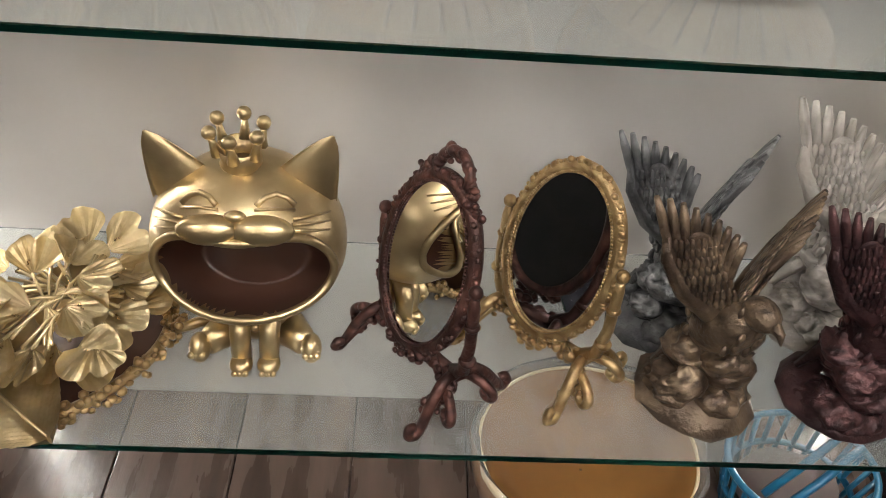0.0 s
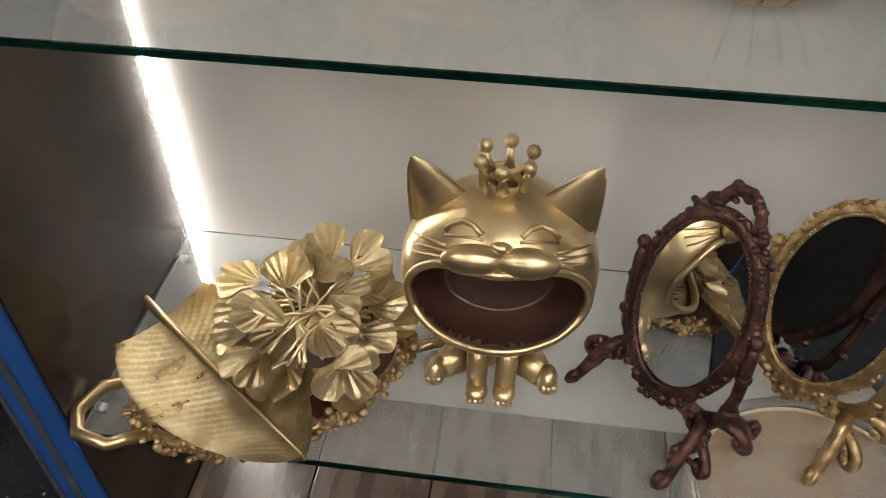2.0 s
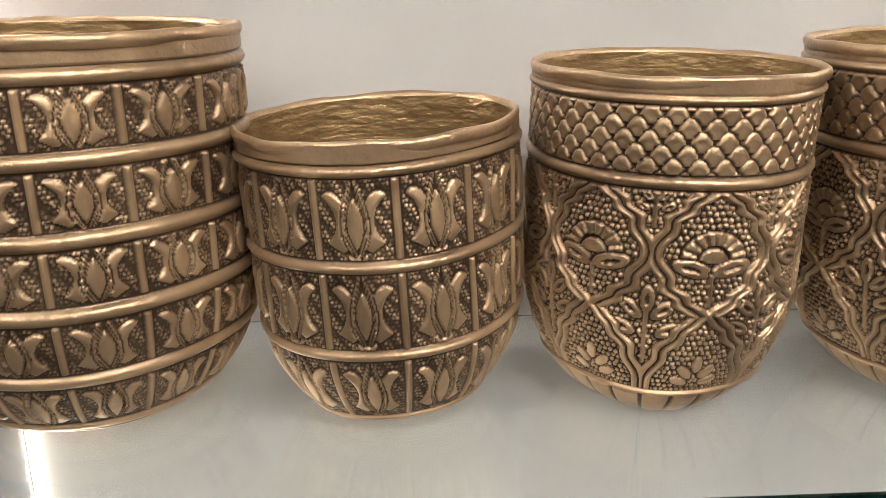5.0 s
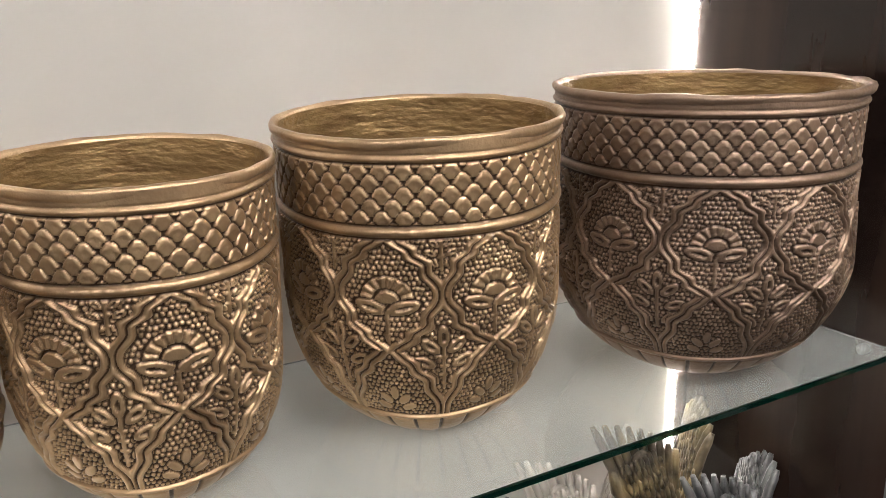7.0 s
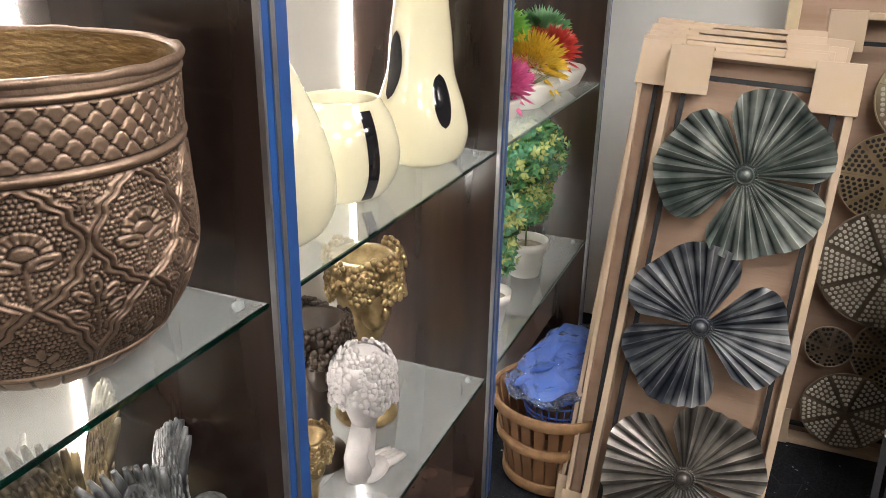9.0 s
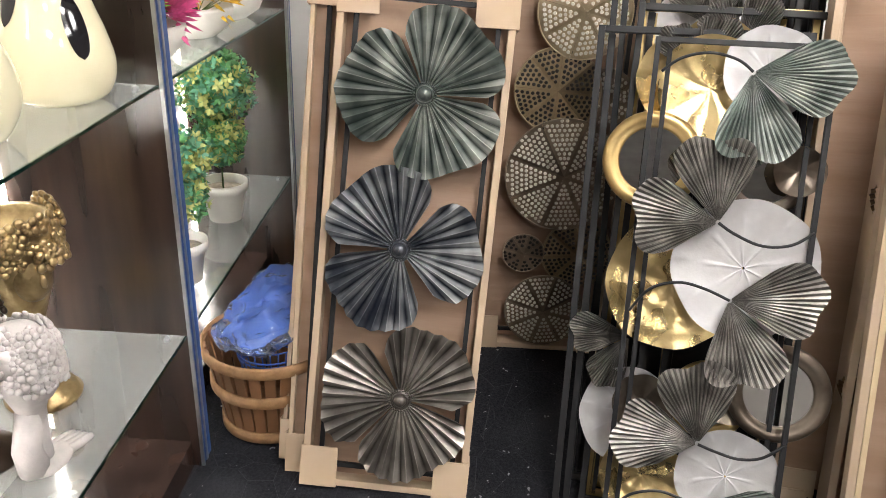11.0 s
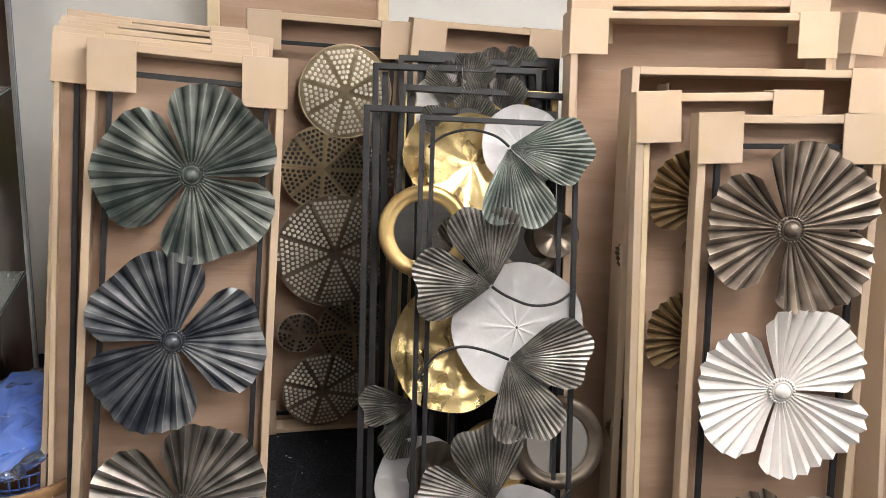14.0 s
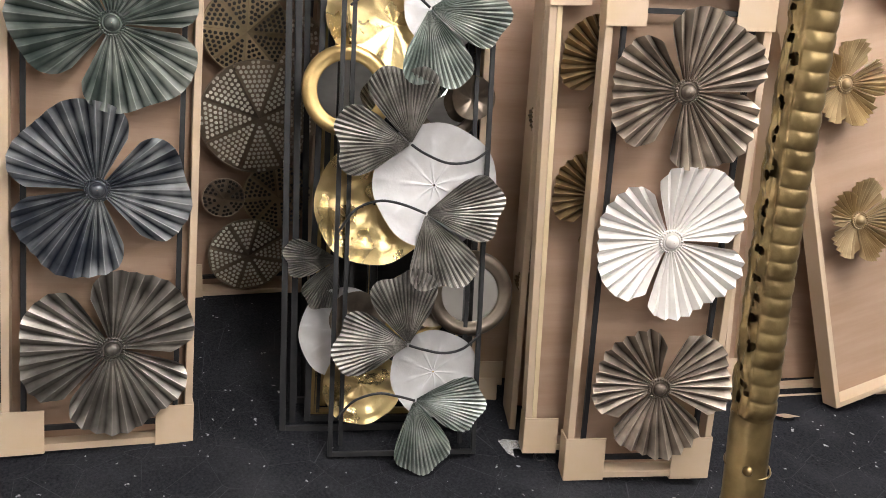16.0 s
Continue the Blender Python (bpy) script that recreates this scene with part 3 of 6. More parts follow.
def carton(m, W, H, label, deep=0.05, caps=(1, 1, 1, 1), wall=0.018, group="open cartons", inner=True):
    """An open tray of folded card with square corner caps. x runs across, y up, z towards the viewer (front rim at 0)."""
    e = empty("carton", m, label, "carton", group)
    rnd = random.Random(W * 1000 + H)
    part("back_sheet", boxed(0.004, W - 0.004, 0.004, H - 0.004, -deep, -deep + 0.004), M_CARD, e)
    for nm, a, b, c, d in (("side", 0, wall, 0, H), ("side", W - wall, W, 0, H), ("end_wall", wall, W - wall, 0, wall), ("end_wall", wall, W - wall, H - wall, H)):
        bm = bmesh.new()
        box(bm, a, b, c, d, -deep, 0.0, 0.002)
        for v in bm.verts:
            v.co.z += 0.003 * noise.noise(v.co * 7)
        part(nm, bm, M_CARD2, e)
    cw, ch = 0.098, 0.112
    spots = ((0, H), (W, H), (0, 0), (W, 0))
    for (x, y), on in zip(spots, caps):
        if not on:
            continue
        k = rnd.uniform(0.88, 1.1)
        sx, sy = (1 if x == 0 else -1), (1 if y == 0 else -1)
        x0, x1 = sorted((x - sx * 0.004, x + sx * cw * k))
        y0, y1 = sorted((y - sy * 0.004, y + sy * ch * k))
        bm = boxed(x0, x1, y0, y1, 0.002, 0.0055, 0.0012)
        yo = sorted((y - sy * 0.004, y - sy * 0.0005))
        box(bm, x0, x1, yo[0], yo[1], -deep, 0.002)
        xo = sorted((x - sx * 0.004, x - sx * 0.0005))
        box(bm, xo[0], xo[1], y0, y1, -deep, 0.002)
        bmesh.ops.rotate(bm, verts=bm.verts, cent=(x, y, 0), matrix=Matrix.Rotation(radians(rnd.uniform(-2, 2)), 3, "Z"))
        part("corner_cap", bm, M_CARD2, e, "folded pale card corner")
    return e


def rod_frame(name, W, H, mat, parent, t=0.011, z=0.0, x=0.0, y=0.0):
    bm = bmesh.new()
    box(bm, x, x + t, y, y + H, z - t, z, 0.001)
    box(bm, x + W - t, x + W, y, y + H, z - t, z, 0.001)
    box(bm, x + t, x + W - t, y, y + t, z - t, z, 0.001)
    box(bm, x + t, x + W - t, y + H - t, y + H, z - t, z, 0.001)
    return part(name, bm, mat, parent, "black square metal bar frame" if mat is M_BLACK else "gold metal bar frame")


def petal_mesh(bm, lay, R, mid, half, pleats, depth, cup, seed, r0=0.03, notch=0.0, lift=0.0, corner=0.25, wave=1.0):
    """A pleated fan from the hub: crisp radial creases, brushed finish with light and shade partly painted into pale
    crests and dark valleys, waved outer edge, rounded shoulders.
    """
    rnd = random.Random(seed)
    steps = (0.0, 0.07, 0.27, 0.46, 0.5, 0.54, 0.73, 0.93)
    cols = [k + f for k in range(pleats) for f in steps] + [pleats]
    m = 9
    ph = rnd.uniform(0, 6)
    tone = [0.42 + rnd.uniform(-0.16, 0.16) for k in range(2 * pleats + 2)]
    pts, ws = [], []
    for i in range(m + 1):
        t = i / m
        row, w = [], []
        for c in cols:
            s = c / pleats * 2 - 1
            a = radians(mid + half * s)
            edge = 1 - 0.06 * abs(s) ** 2.2 - corner * abs(s) ** 8 + wave * (0.030 * math.sin(4.2 * s + ph) + 0.014 * math.sin(9 * s + ph))
            if notch:
                edge -= notch * math.exp(-(s / 0.10) ** 2)
            r = r0 + (R * edge - r0) * t
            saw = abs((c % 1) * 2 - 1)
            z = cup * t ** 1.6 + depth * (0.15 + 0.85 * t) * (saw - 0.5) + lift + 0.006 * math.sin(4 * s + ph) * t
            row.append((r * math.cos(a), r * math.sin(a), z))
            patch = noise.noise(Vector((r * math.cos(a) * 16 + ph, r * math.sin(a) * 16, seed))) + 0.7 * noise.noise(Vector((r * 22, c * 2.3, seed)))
            # crests paler, valleys darker: part brushed finish, part light and shade painted in
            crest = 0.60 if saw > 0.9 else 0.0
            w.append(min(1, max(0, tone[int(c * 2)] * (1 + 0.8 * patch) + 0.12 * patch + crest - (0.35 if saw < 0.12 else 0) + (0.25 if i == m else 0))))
        pts.append(row)
        ws.append(w)
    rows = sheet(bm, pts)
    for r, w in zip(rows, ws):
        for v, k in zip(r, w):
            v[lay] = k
    return rows


def flat(ob):
    ob.data.polygons.foreach_set("use_smooth", [False] * len(ob.data.polygons))
    return ob


def washed_bm():
    bm = bmesh.new()
    return bm, bm.verts.layers.float.new("wash")


def flower(parent, x, y, R, turn, mat, z=0.012, seed=1, spans=((0, 53), (118, 55), (243, 50))):
    f = empty("metal_flower", pose(x, y, z))
    f.parent = parent
    del_label = {"green_brushed_metal": "dark green pleated metal flower", "blue_brushed_metal": "blue-black pleated metal flower", "grey_brushed_metal": "grey pleated metal flower",
                 "bronze_brushed_metal": "bronze pleated metal flower", "white_enamel": "white pleated metal flower"}
    f["label"] = del_label.get(mat.name, "gold pleated metal flower")
    for k, (a, half) in enumerate(spans):
        bm, lay = washed_bm()
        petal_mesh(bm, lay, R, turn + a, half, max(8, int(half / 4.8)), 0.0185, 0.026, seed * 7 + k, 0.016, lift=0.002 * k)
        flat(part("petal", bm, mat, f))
    bm, lay = washed_bm()
    lathe(bm, [(0.001, 0.027), (0.007, 0.0262), (0.012, 0.0235), (0.0155, 0.018), (0.0168, 0.012), (0.0178, 0.011), (0.020, 0.0145), (0.0222, 0.011), (0.0235, 0.010), (0.029, 0.009), (0.029, 0.001)][::-1], 32)
    for k in range(24):
        a = 2 * math.pi * k / 24
        ball(bm, (0.0268 * math.cos(a), 0.0268 * math.sin(a), 0.0105), (0.0034, 0.0034, 0.0038), 8, 6)
    for v in bm.verts:
        r = math.hypot(v.co.x, v.co.y)
        v[lay] = 0.12 if 0.0165 < r < 0.019 or 0.0222 < r < 0.0245 else 0.30 + 0.25 * noise.noise(v.co * 160)
    part("hub", bm, mat, f, "beaded round hub", None, True)
    return f


def flower_panel(m, W, H, label, items, seed):
    c = carton(m, W, H, label)
    c["category"] = "wall panel"
    rod_frame("metal_frame", W - 0.075, H - 0.11, M_BLACK, c, 0.012, -0.006, 0.04, 0.05)
    for k, (x, y, R, petals, mat) in enumerate(items):
        spans = [((p + q) / 2, (q - p) / 2 + 2.5) for p, q in petals]
        flower(c, x, y, R, 0, mat, 0.006, seed + k, spans)
    return c


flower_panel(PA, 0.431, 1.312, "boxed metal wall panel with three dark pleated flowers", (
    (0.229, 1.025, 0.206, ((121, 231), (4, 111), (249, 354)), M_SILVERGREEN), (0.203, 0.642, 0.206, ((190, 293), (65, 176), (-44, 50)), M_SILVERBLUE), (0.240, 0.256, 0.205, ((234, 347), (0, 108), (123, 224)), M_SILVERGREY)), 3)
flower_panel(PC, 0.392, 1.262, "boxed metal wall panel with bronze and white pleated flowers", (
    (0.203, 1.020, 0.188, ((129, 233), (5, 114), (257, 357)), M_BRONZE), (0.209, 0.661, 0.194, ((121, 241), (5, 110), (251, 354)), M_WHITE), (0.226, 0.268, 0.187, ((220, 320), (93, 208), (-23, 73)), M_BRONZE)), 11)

# cartons stacked behind the first panel
for dx, dy, dz, dw, ang in ((-0.052, 0.016, -0.058, 0.0, 1.2), (-0.078, 0.034, -0.092, 0.02, 0.3), (-0.060, 0.052, -0.126, 0.0, 0.9), (-0.075, 0.066, -0.16, 0.03, -0.4), (-0.068, 0.084, -0.194, 0.0, 0.8), (-0.050, 0.098, -0.228, 0.02, -0.4), (-0.074, 0.116, -0.262, 0.0, 0.5)):
    m = PA @ pose(dx, dy - 0.012, dz, 0, 0, ang)
    c = carton(m, 0.43 + dw, 1.325, "brown card carton stacked behind a flower panel", 0.026, wall=0.012)
    rod_frame("metal_frame", 0.36, 1.2, M_BLACK, c, 0.012, -0.008, 0.04, 0.05)


# ---- perforated disc panel ----
def perforated_disc(parent, x, y, R, mat, turn, z=0.0, stud=None, wedges=8, hole=0.34, pitch=0.0168):
    """A disc of eight tilted wedges, with raised discs for punching in straight rows that run along each wedge's middle
    line.
    """
    d = empty("disc", pose(x, y, z, 0, 0, turn))
    d.parent = parent
    d["label"] = "round punched metal disc of eight wedges"
    half = math.pi / wedges
    sm = bmesh.new()
    for w in range(wedges):
        slope = 0.05 * math.sin(w * 2.4 + R * 60)

        def top(px, py):
            return 0.012 * (1 - math.hypot(px, py) / R) + slope * py

        bm = bmesh.new()
        pts = [[(r * math.cos(a), r * math.sin(a), top(r * math.cos(a), r * math.sin(a))) for a in [half * 0.985 * k / 5 for k in range(-5, 6)]] for r in [R * q for q in (0.01, 0.25, 0.5, 0.75, 1.0)]]
        sheet(bm, pts)
        bmesh.ops.solidify(bm, geom=bm.faces[:], thickness=0.0012)
        spin = Matrix.Rotation(2 * half * w, 3, "Z")
        bmesh.ops.rotate(bm, verts=bm.verts, cent=(0, 0, 0), matrix=spin)
        part("wedge", bm, mat, d)
        row, px = 0, pitch * 0.9
        while px < R:
            rim = hole * pitch * 1.1
            room = 2 * (px * math.tan(half) - rim)
            n = int(room / pitch) + 1 if room > 0 else 0
            for k in range(n):
                qx, qy = px, (room / n) * (k + 0.5) - room / 2
                if math.hypot(qx, qy) > R - rim:
                    continue
                lo, hi = [], []
                for c in range(8):
                    a = 2 * math.pi * c / 8
                    for ring, f, lift in ((lo, 1.0, 0.0), (hi, 0.8, 0.0011)):
                        ux, uy = qx + hole * pitch * f * math.cos(a), qy + hole * pitch * f * math.sin(a)
                        ring.append(sm.verts.new(spin @ Vector((ux, uy, top(ux, uy) + 0.0004 + lift))))
                sm.faces.new(hi)
                for c in range(8):
                    sm.faces.new((lo[c], lo[(c + 1) % 8], hi[(c + 1) % 8], hi[c]))
            row, px = row + 1, px + pitch * 0.87
    if stud:
        tagged(part("studs", sm, stud, d, "small raised discs standing for the punched dots"), kind="stuff")
    else:
        sm.free()
    bm = bmesh.new()
    tube(bm, arc((0, 0), R, 0, 360, 48), 0.0022, 6, caps=False)
    part("rim", bm, mat, d, "thin wire rim", None, True)
    return d


pp = carton(PP, 0.47, 1.345, "boxed wall panel of punched bronze discs", 0.06, (1, 1, 1, 1))
pp["category"] = "wall panel"
rod_frame("metal_frame", 0.39, 1.21, M_BLACK, pp, 0.012, -0.012, 0.04, 0.06)
M_BRASS = material("worn_brass_sheet", (0.48, 0.37, 0.23), 0.38, metal=0.25, second=(0.28, 0.21, 0.125), scale=7, rand=0.35, fine=0.1)
for y, z, R, mt, tn, dz, sd in ((-0.312, 1.10, 0.137, M_PERFGOLD, 10, 0.006, M_STUD), (-0.256, 0.867, 0.130, M_BRASS, 20, 0.0, M_HOLEDISC), (-0.301, 0.603, 0.183, M_PERF, 5, 0.010, M_STUD),
                                (-0.198, 0.328, 0.067, M_PERF, 12, 0.004, M_HOLEDISC), (-0.374, 0.333, 0.116, M_BRASS, 30, 0.0, M_HOLEDISC), (-0.282, 0.122, 0.130, M_PERF, 8, 0.008, M_STUD), (-0.40, 0.85, 0.09, M_PERF, 8, -0.01, M_STUD)):
    perforated_disc(pp, -0.03 - y, z - FLOOR, R, mt, tn, dz, sd)

carton(frame_of((2.53, -0.50, FLOOR + 0.002), (0, -1, 0), (0.02, 0, 1)), 0.47, 1.36, "tall brown card carton against the wall", 0.06)

# wooden picture frame far behind
bm = bmesh.new()
for a, b, c, d in ((0, 0.6, 1.46, 1.50), (0, 0.04, 0, 1.46), (0.56, 0.6, 0, 1.46), (0.04, 0.56, 0, 0.04)):
    box(bm, a, b, c, d, 0, 0.03, 0.004)
pf = empty("picture_frame", frame_of((2.86, 0.08, FLOOR), (0, -1, 0), (0.12, 0, 1)), "weathered wooden picture frame leaning on the wall", "picture frame")
part("moulding", bm, M_WOODPALE, pf)
part("backing", boxed(0.04, 0.56, 0.04, 1.46, 0.005, 0.012), M_CARD, pf)


# ---- black frames with ginkgo and lotus leaves ----
def ginkgo(parent, x, y, R, mid, half, mat, z, seed, stem=()):
    g = empty("ginkgo_leaf", pose(x, y, z))
    g.parent = parent
    g["label"] = "green pleated ginkgo leaf" if mat is M_GINKGREEN else "pewter pleated ginkgo leaf"
    bm, lay = washed_bm()
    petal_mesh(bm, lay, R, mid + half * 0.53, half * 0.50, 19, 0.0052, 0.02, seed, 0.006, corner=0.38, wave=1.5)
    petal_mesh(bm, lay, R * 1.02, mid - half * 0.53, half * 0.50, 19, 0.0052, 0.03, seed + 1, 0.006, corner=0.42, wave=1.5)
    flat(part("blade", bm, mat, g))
    if stem:
        bm = bmesh.new()
        tube(bm, rounded([(p[0] - x, p[1] - y, 0.004) for p in stem] + [(0, 0, 0.006)]), 0.0035, 8)
        part("stem", bm, M_BLACK, g, "thin curved black stem", None, True)
    return g


def lotus(parent, x, y, R, mat, z, turn, facets=0, bands=0):
    """A round leaf: raised veins from its middle, or flat facets in bands."""
    n, m = 96, 14
    nv = 9 if not facets else facets
    bm, lay = washed_bm()
    pts, ws = [], []
    for i in range(m + 1):
        t = max(i / m, 0.02)
        row, w = [], []
        for j in range(n):
            a = 2 * math.pi * j / n
            k = (a / (2 * math.pi) * nv + 0.18 * t) % 1
            vein = math.exp(-(min(k, 1 - k) / (0.010 / t + 0.007)) ** 2)
            r = R * t * (1 + 0.018 * math.sin(3 * a + turn) + 0.012 * math.sin(7 * a))
            zz = 0.02 * t * t + (0.0022 * vein if not facets else 0.006 * abs(k - 0.5) * t * 2)
            if bands:
                zz += 0.003 * (math.sin(t * bands * 2 * math.pi) > 0.6)
            row.append((r * math.cos(a + radians(turn)), r * math.sin(a + radians(turn)), zz))
            w.append(0.55 + 0.45 * vein + 0.15 * math.sin(9 * a + 5 * t))
        pts.append(row)
        ws.append(w)
    rows = sheet(bm, pts, True)
    for r, w in zip(rows, ws):
        for v, q in zip(r, w):
            v[lay] = min(1, q)
    return part("lotus_leaf", bm, mat, parent, {"silver_leaf": "white silver round lotus leaf with raised veins", "polished_gold": "polished gold round leaf"}.get(mat.name, "pewter round leaf"), pose(x, y, z), not facets)


def ring_mirror(parent, x, y, R, mat, z):
    e = empty("round_mirror", pose(x, y, z))
    e.parent = parent
    e["label"] = "small round mirror in a moulded metal ring"
    bm = bmesh.new()
    lathe(bm, [(R * k, h) for k, h in ((0.66, -0.004), (0.66, 0.004), (0.70, 0.010), (0.74, 0.007), (0.80, 0.013), (0.90, 0.014), (0.97, 0.008), (1.0, 0.0), (0.99, -0.006))], 64)
    part("ring", bm, mat, e, "", None, True)
    bm = bmesh.new()
    lathe(bm, [(0.001, 0.0), (R * 0.67, 0.0)], 48)
    part("glass", bm, M_MIRROR, e, "round mirror glass", None, True)
    return e


wp = empty("wall_panel", PB, "black metal frame panel with ginkgo and lotus leaves", "wall panel", "black leaf panels")
rod_frame("metal_frame", 0.393, 1.222, M_BLACK, wp, 0.012, 0.012)
part("side_bar", boxed(0.03, 0.041, 0.012, 1.205, -0.05, -0.039), M_BLACK, wp)
part("side_bar", boxed(0.355, 0.366, 0.012, 1.205, -0.05, -0.039), M_BLACK, wp)
ginkgo(wp, 0.215, 1.150, 0.195, -42, 74, M_GINKGREEN, 0.03, 51, [(0.02, 1.14), (0.06, 1.172), (0.12, 1.187), (0.18, 1.175)])
ginkgo(wp, 0.182, 0.812, 0.19, 140, 74, M_GINKGO, 0.03, 53, [(0.385, 0.81), (0.34, 0.778), (0.28, 0.77), (0.22, 0.79)])
ginkgo(wp, 0.226, 0.640, 0.195, -32, 74, M_GINKGO, 0.034, 55, [(0.01, 0.59), (0.05, 0.645), (0.11, 0.668), (0.17, 0.66)])
ginkgo(wp, 0.198, 0.300, 0.19, 138, 74, M_GINKGO, 0.03, 57, [(0.385, 0.33), (0.34, 0.292), (0.29, 0.28), (0.24, 0.288)])
ginkgo(wp, 0.218, 0.156, 0.175, -42, 72, M_GINKGREEN, 0.034, 59, [(0.02, 0.11), (0.06, 0.155), (0.12, 0.175), (0.17, 0.168)])
lotus(wp, 0.255, 0.712, 0.163, M_SILVERLEAF, -0.025, 20)
lotus(wp, 0.274, 0.216, 0.118, M_SILVERLEAF, -0.025, 80)
lotus(wp, 0.262, 1.165, 0.105, M_SILVERLEAF, -0.055, 140)
lotus(wp, 0.106, 0.655, 0.160, M_GOLD, -0.075, 15, 8, 3)
lotus(wp, 0.140, 1.125, 0.125, M_GOLD, -0.085, 40, 7)
lotus(wp, 0.088, 0.17, 0.105, M_GOLD, -0.075, 15, 8, 3)
lotus(wp, 0.352, 0.945, 0.058, M_PEWTER, -0.06, 15, 6)
lotus(wp, 0.07, 0.35, 0.075, M_PEWTER, -0.075, 15, 7)
lotus(wp, 0.27, 0.40, 0.07, M_PEWTER, -0.08, 15, 6)
ring_mirror(wp, 0.025, 0.944, 0.118, M_GOLDSOFT, -0.06)
ring_mirror(wp, 0.371, 0.425, 0.118, M_PEWTER, -0.05)
ring_mirror(wp, 0.225, 0.375, 0.098, M_GOLDSOFT, -0.10)
ring_mirror(wp, 0.29, 0.93, 0.098, M_PEWTER, -0.095)

for dx, dy, dz, w, h, mt, ang in ((-0.125, 0.03, -0.10, 0.50, 1.235, M_BLACK, 0.6), (-0.06, 0.05, -0.13, 0.46, 1.28, M_BLACK, -0.6), (-0.042, 0.06, -0.16, 0.42, 1.275, M_GOLDSOFT, 0.0),
                              (-0.096, 0.08, -0.20, 0.46, 1.32, M_BLACK, 1.0), (-0.04, 0.09, -0.235, 0.43, 1.345, M_BLACK, 0.4), (0.0, 0.10, -0.27, 0.40, 1.36, M_BLACK, -0.3)):
    q = PB @ pose(dx, dy, dz, 0, 0, ang)
    s = empty("wall_panel", q, "gold metal frame panel behind black ones" if mt is M_GOLDSOFT else "black metal frame panel stacked behind another", "wall panel", "black leaf panels")
    rod_frame("metal_frame", w, h, mt, s, 0.016)
    part("side_bar", boxed(0.026, 0.042, 0.016, h - 0.016, -0.045, -0.030), mt, s)
    ginkgo(s, 0.25, h - 0.10, 0.13, 100, 60, M_GINKGO, -0.02, int(-dz * 1000))
    lotus(s, 0.20, h - 0.12, 0.10, M_SILVERLEAF if dz < -0.15 else M_GOLD, -0.03, 15, 0)
    if dz == -0.10:
        lotus(s, 0.17, 0.27, 0.125, M_SILVERLEAF, -0.03, 15, 0)
        ginkgo(s, 0.15, 0.47, 0.14, 210, 60, M_GINKGO, -0.02, 80)
    # extra bars added to darken the gaps between stacked frames
    for bx in (0.36 * w, 0.80 * w):
        part("side_bar", boxed(bx, bx + 0.013, 0.016, h - 0.016, -0.045, -0.032), mt, s)
    if dz == -0.27:
        # added black board that stands for the deep shade behind the stack
        part("backing", boxed(0.01, w - 0.01, 0.02, h - 0.02, -0.060, -0.052), M_BLACK, s, "black board added to stand for shade behind the frames")

# ---- cartons round the second flower panel ----
c2 = carton(PC @ pose(-0.10, 0.045, -0.065, 0, 0, 0.8), 0.40, 1.262, "boxed panel with gold pleated flowers behind another", 0.05)
part("strip", boxed(0.019, 0.031, 0.02, 1.24, -0.02, -0.002), M_WOODPALE, c2, "pale wooden edge strip")
for y, mt in ((1.02, M_OLDGOLD), (0.70, M_OLDGOLD)):
    flower(c2, 0.17, y, 0.14, 40, mt, -0.02, int(y * 100))
c3 = carton(PC @ pose(-0.115, 0.01, -0.20, 0, 0, -0.7), 0.60, 1.365, "large brown card carton with a creased side", 0.12, (0, 1, 0, 0))
bm = bmesh.new()
sheet(bm, [[(x, y, -0.11), (x + 0.006, y, -0.05), (x, y, -0.004)] for x, y in ((0.090, 1.33), (0.086, 1.05), (0.080, 0.80), (0.084, 0.775), (0.106, 0.745), (0.104, 0.72), (0.110, 0.45), (0.118, 0.02))])
bmesh.ops.solidify(bm, geom=bm.faces[:], thickness=0.012)
part("inner_wall", bm, M_CARD2, c3, "folded inner card wall, torn halfway up")
for y in (0.93, 0.48):
    flower(c3, 0.06, y, 0.075, 100, M_OLDGOLD, -0.05, int(y * 90))
    flower(c3, 0.15, y - 0.02, 0.06, 30, M_OLDGOLD, -0.03, int(y * 80))
c4 = carton(PC @ pose(-0.23, 0.02, -0.34, 0, 0, -0.4), 0.66, 1.50, "tallest brown card carton at the back of the stack", 0.12)
carton(PC @ pose(-0.20, 0.04, -0.42, 0, 0, 0.2), 0.66, 1.52, "tall brown card carton at the back", 0.07)
carton(PC @ pose(-0.17, 0.05, -0.51, 0, 0, -0.3), 0.66, 1.53, "tall brown card carton at the back", 0.07)
# row of cartons further along
PD = frame_of((1.62, -1.80, FLOOR + 0.004), (-0.10, -0.99, 0.0), (0.30, 0.0, 0.95))
d1 = carton(PD @ pose(-0.02, 0, -0.06), 0.44, 1.30, "deep brown card carton with torn bottom flap", 0.16, (1, 1, 0, 1))
bm = bmesh.new()
sheet(bm, [[(0.0, 0.12, 0.006), (0.05, 0.12, 0.006)], [(0.0, 0.03, 0.012), (0.055, 0.03, 0.012)], [(0.0, 0.0, 0.02), (0.055, 0.0, 0.02)], [(0.02, -0.012, 0.08), (0.075, -0.012, 0.08)], [(0.03, -0.004, 0.14), (0.095, -0.006, 0.13)]])
bmesh.ops.solidify(bm, geom=bm.faces[:], thickness=0.003)
part("flap", bm, M_CARD2, d1, "torn folded card flap")
d2 = carton(PD @ pose(0.235, 0.004, 0.05, 0, 0, 16), 0.44, 1.33, "brown card carton with gold scalloped flowers, leaning askew", 0.06, (1, 1, 0, 1))
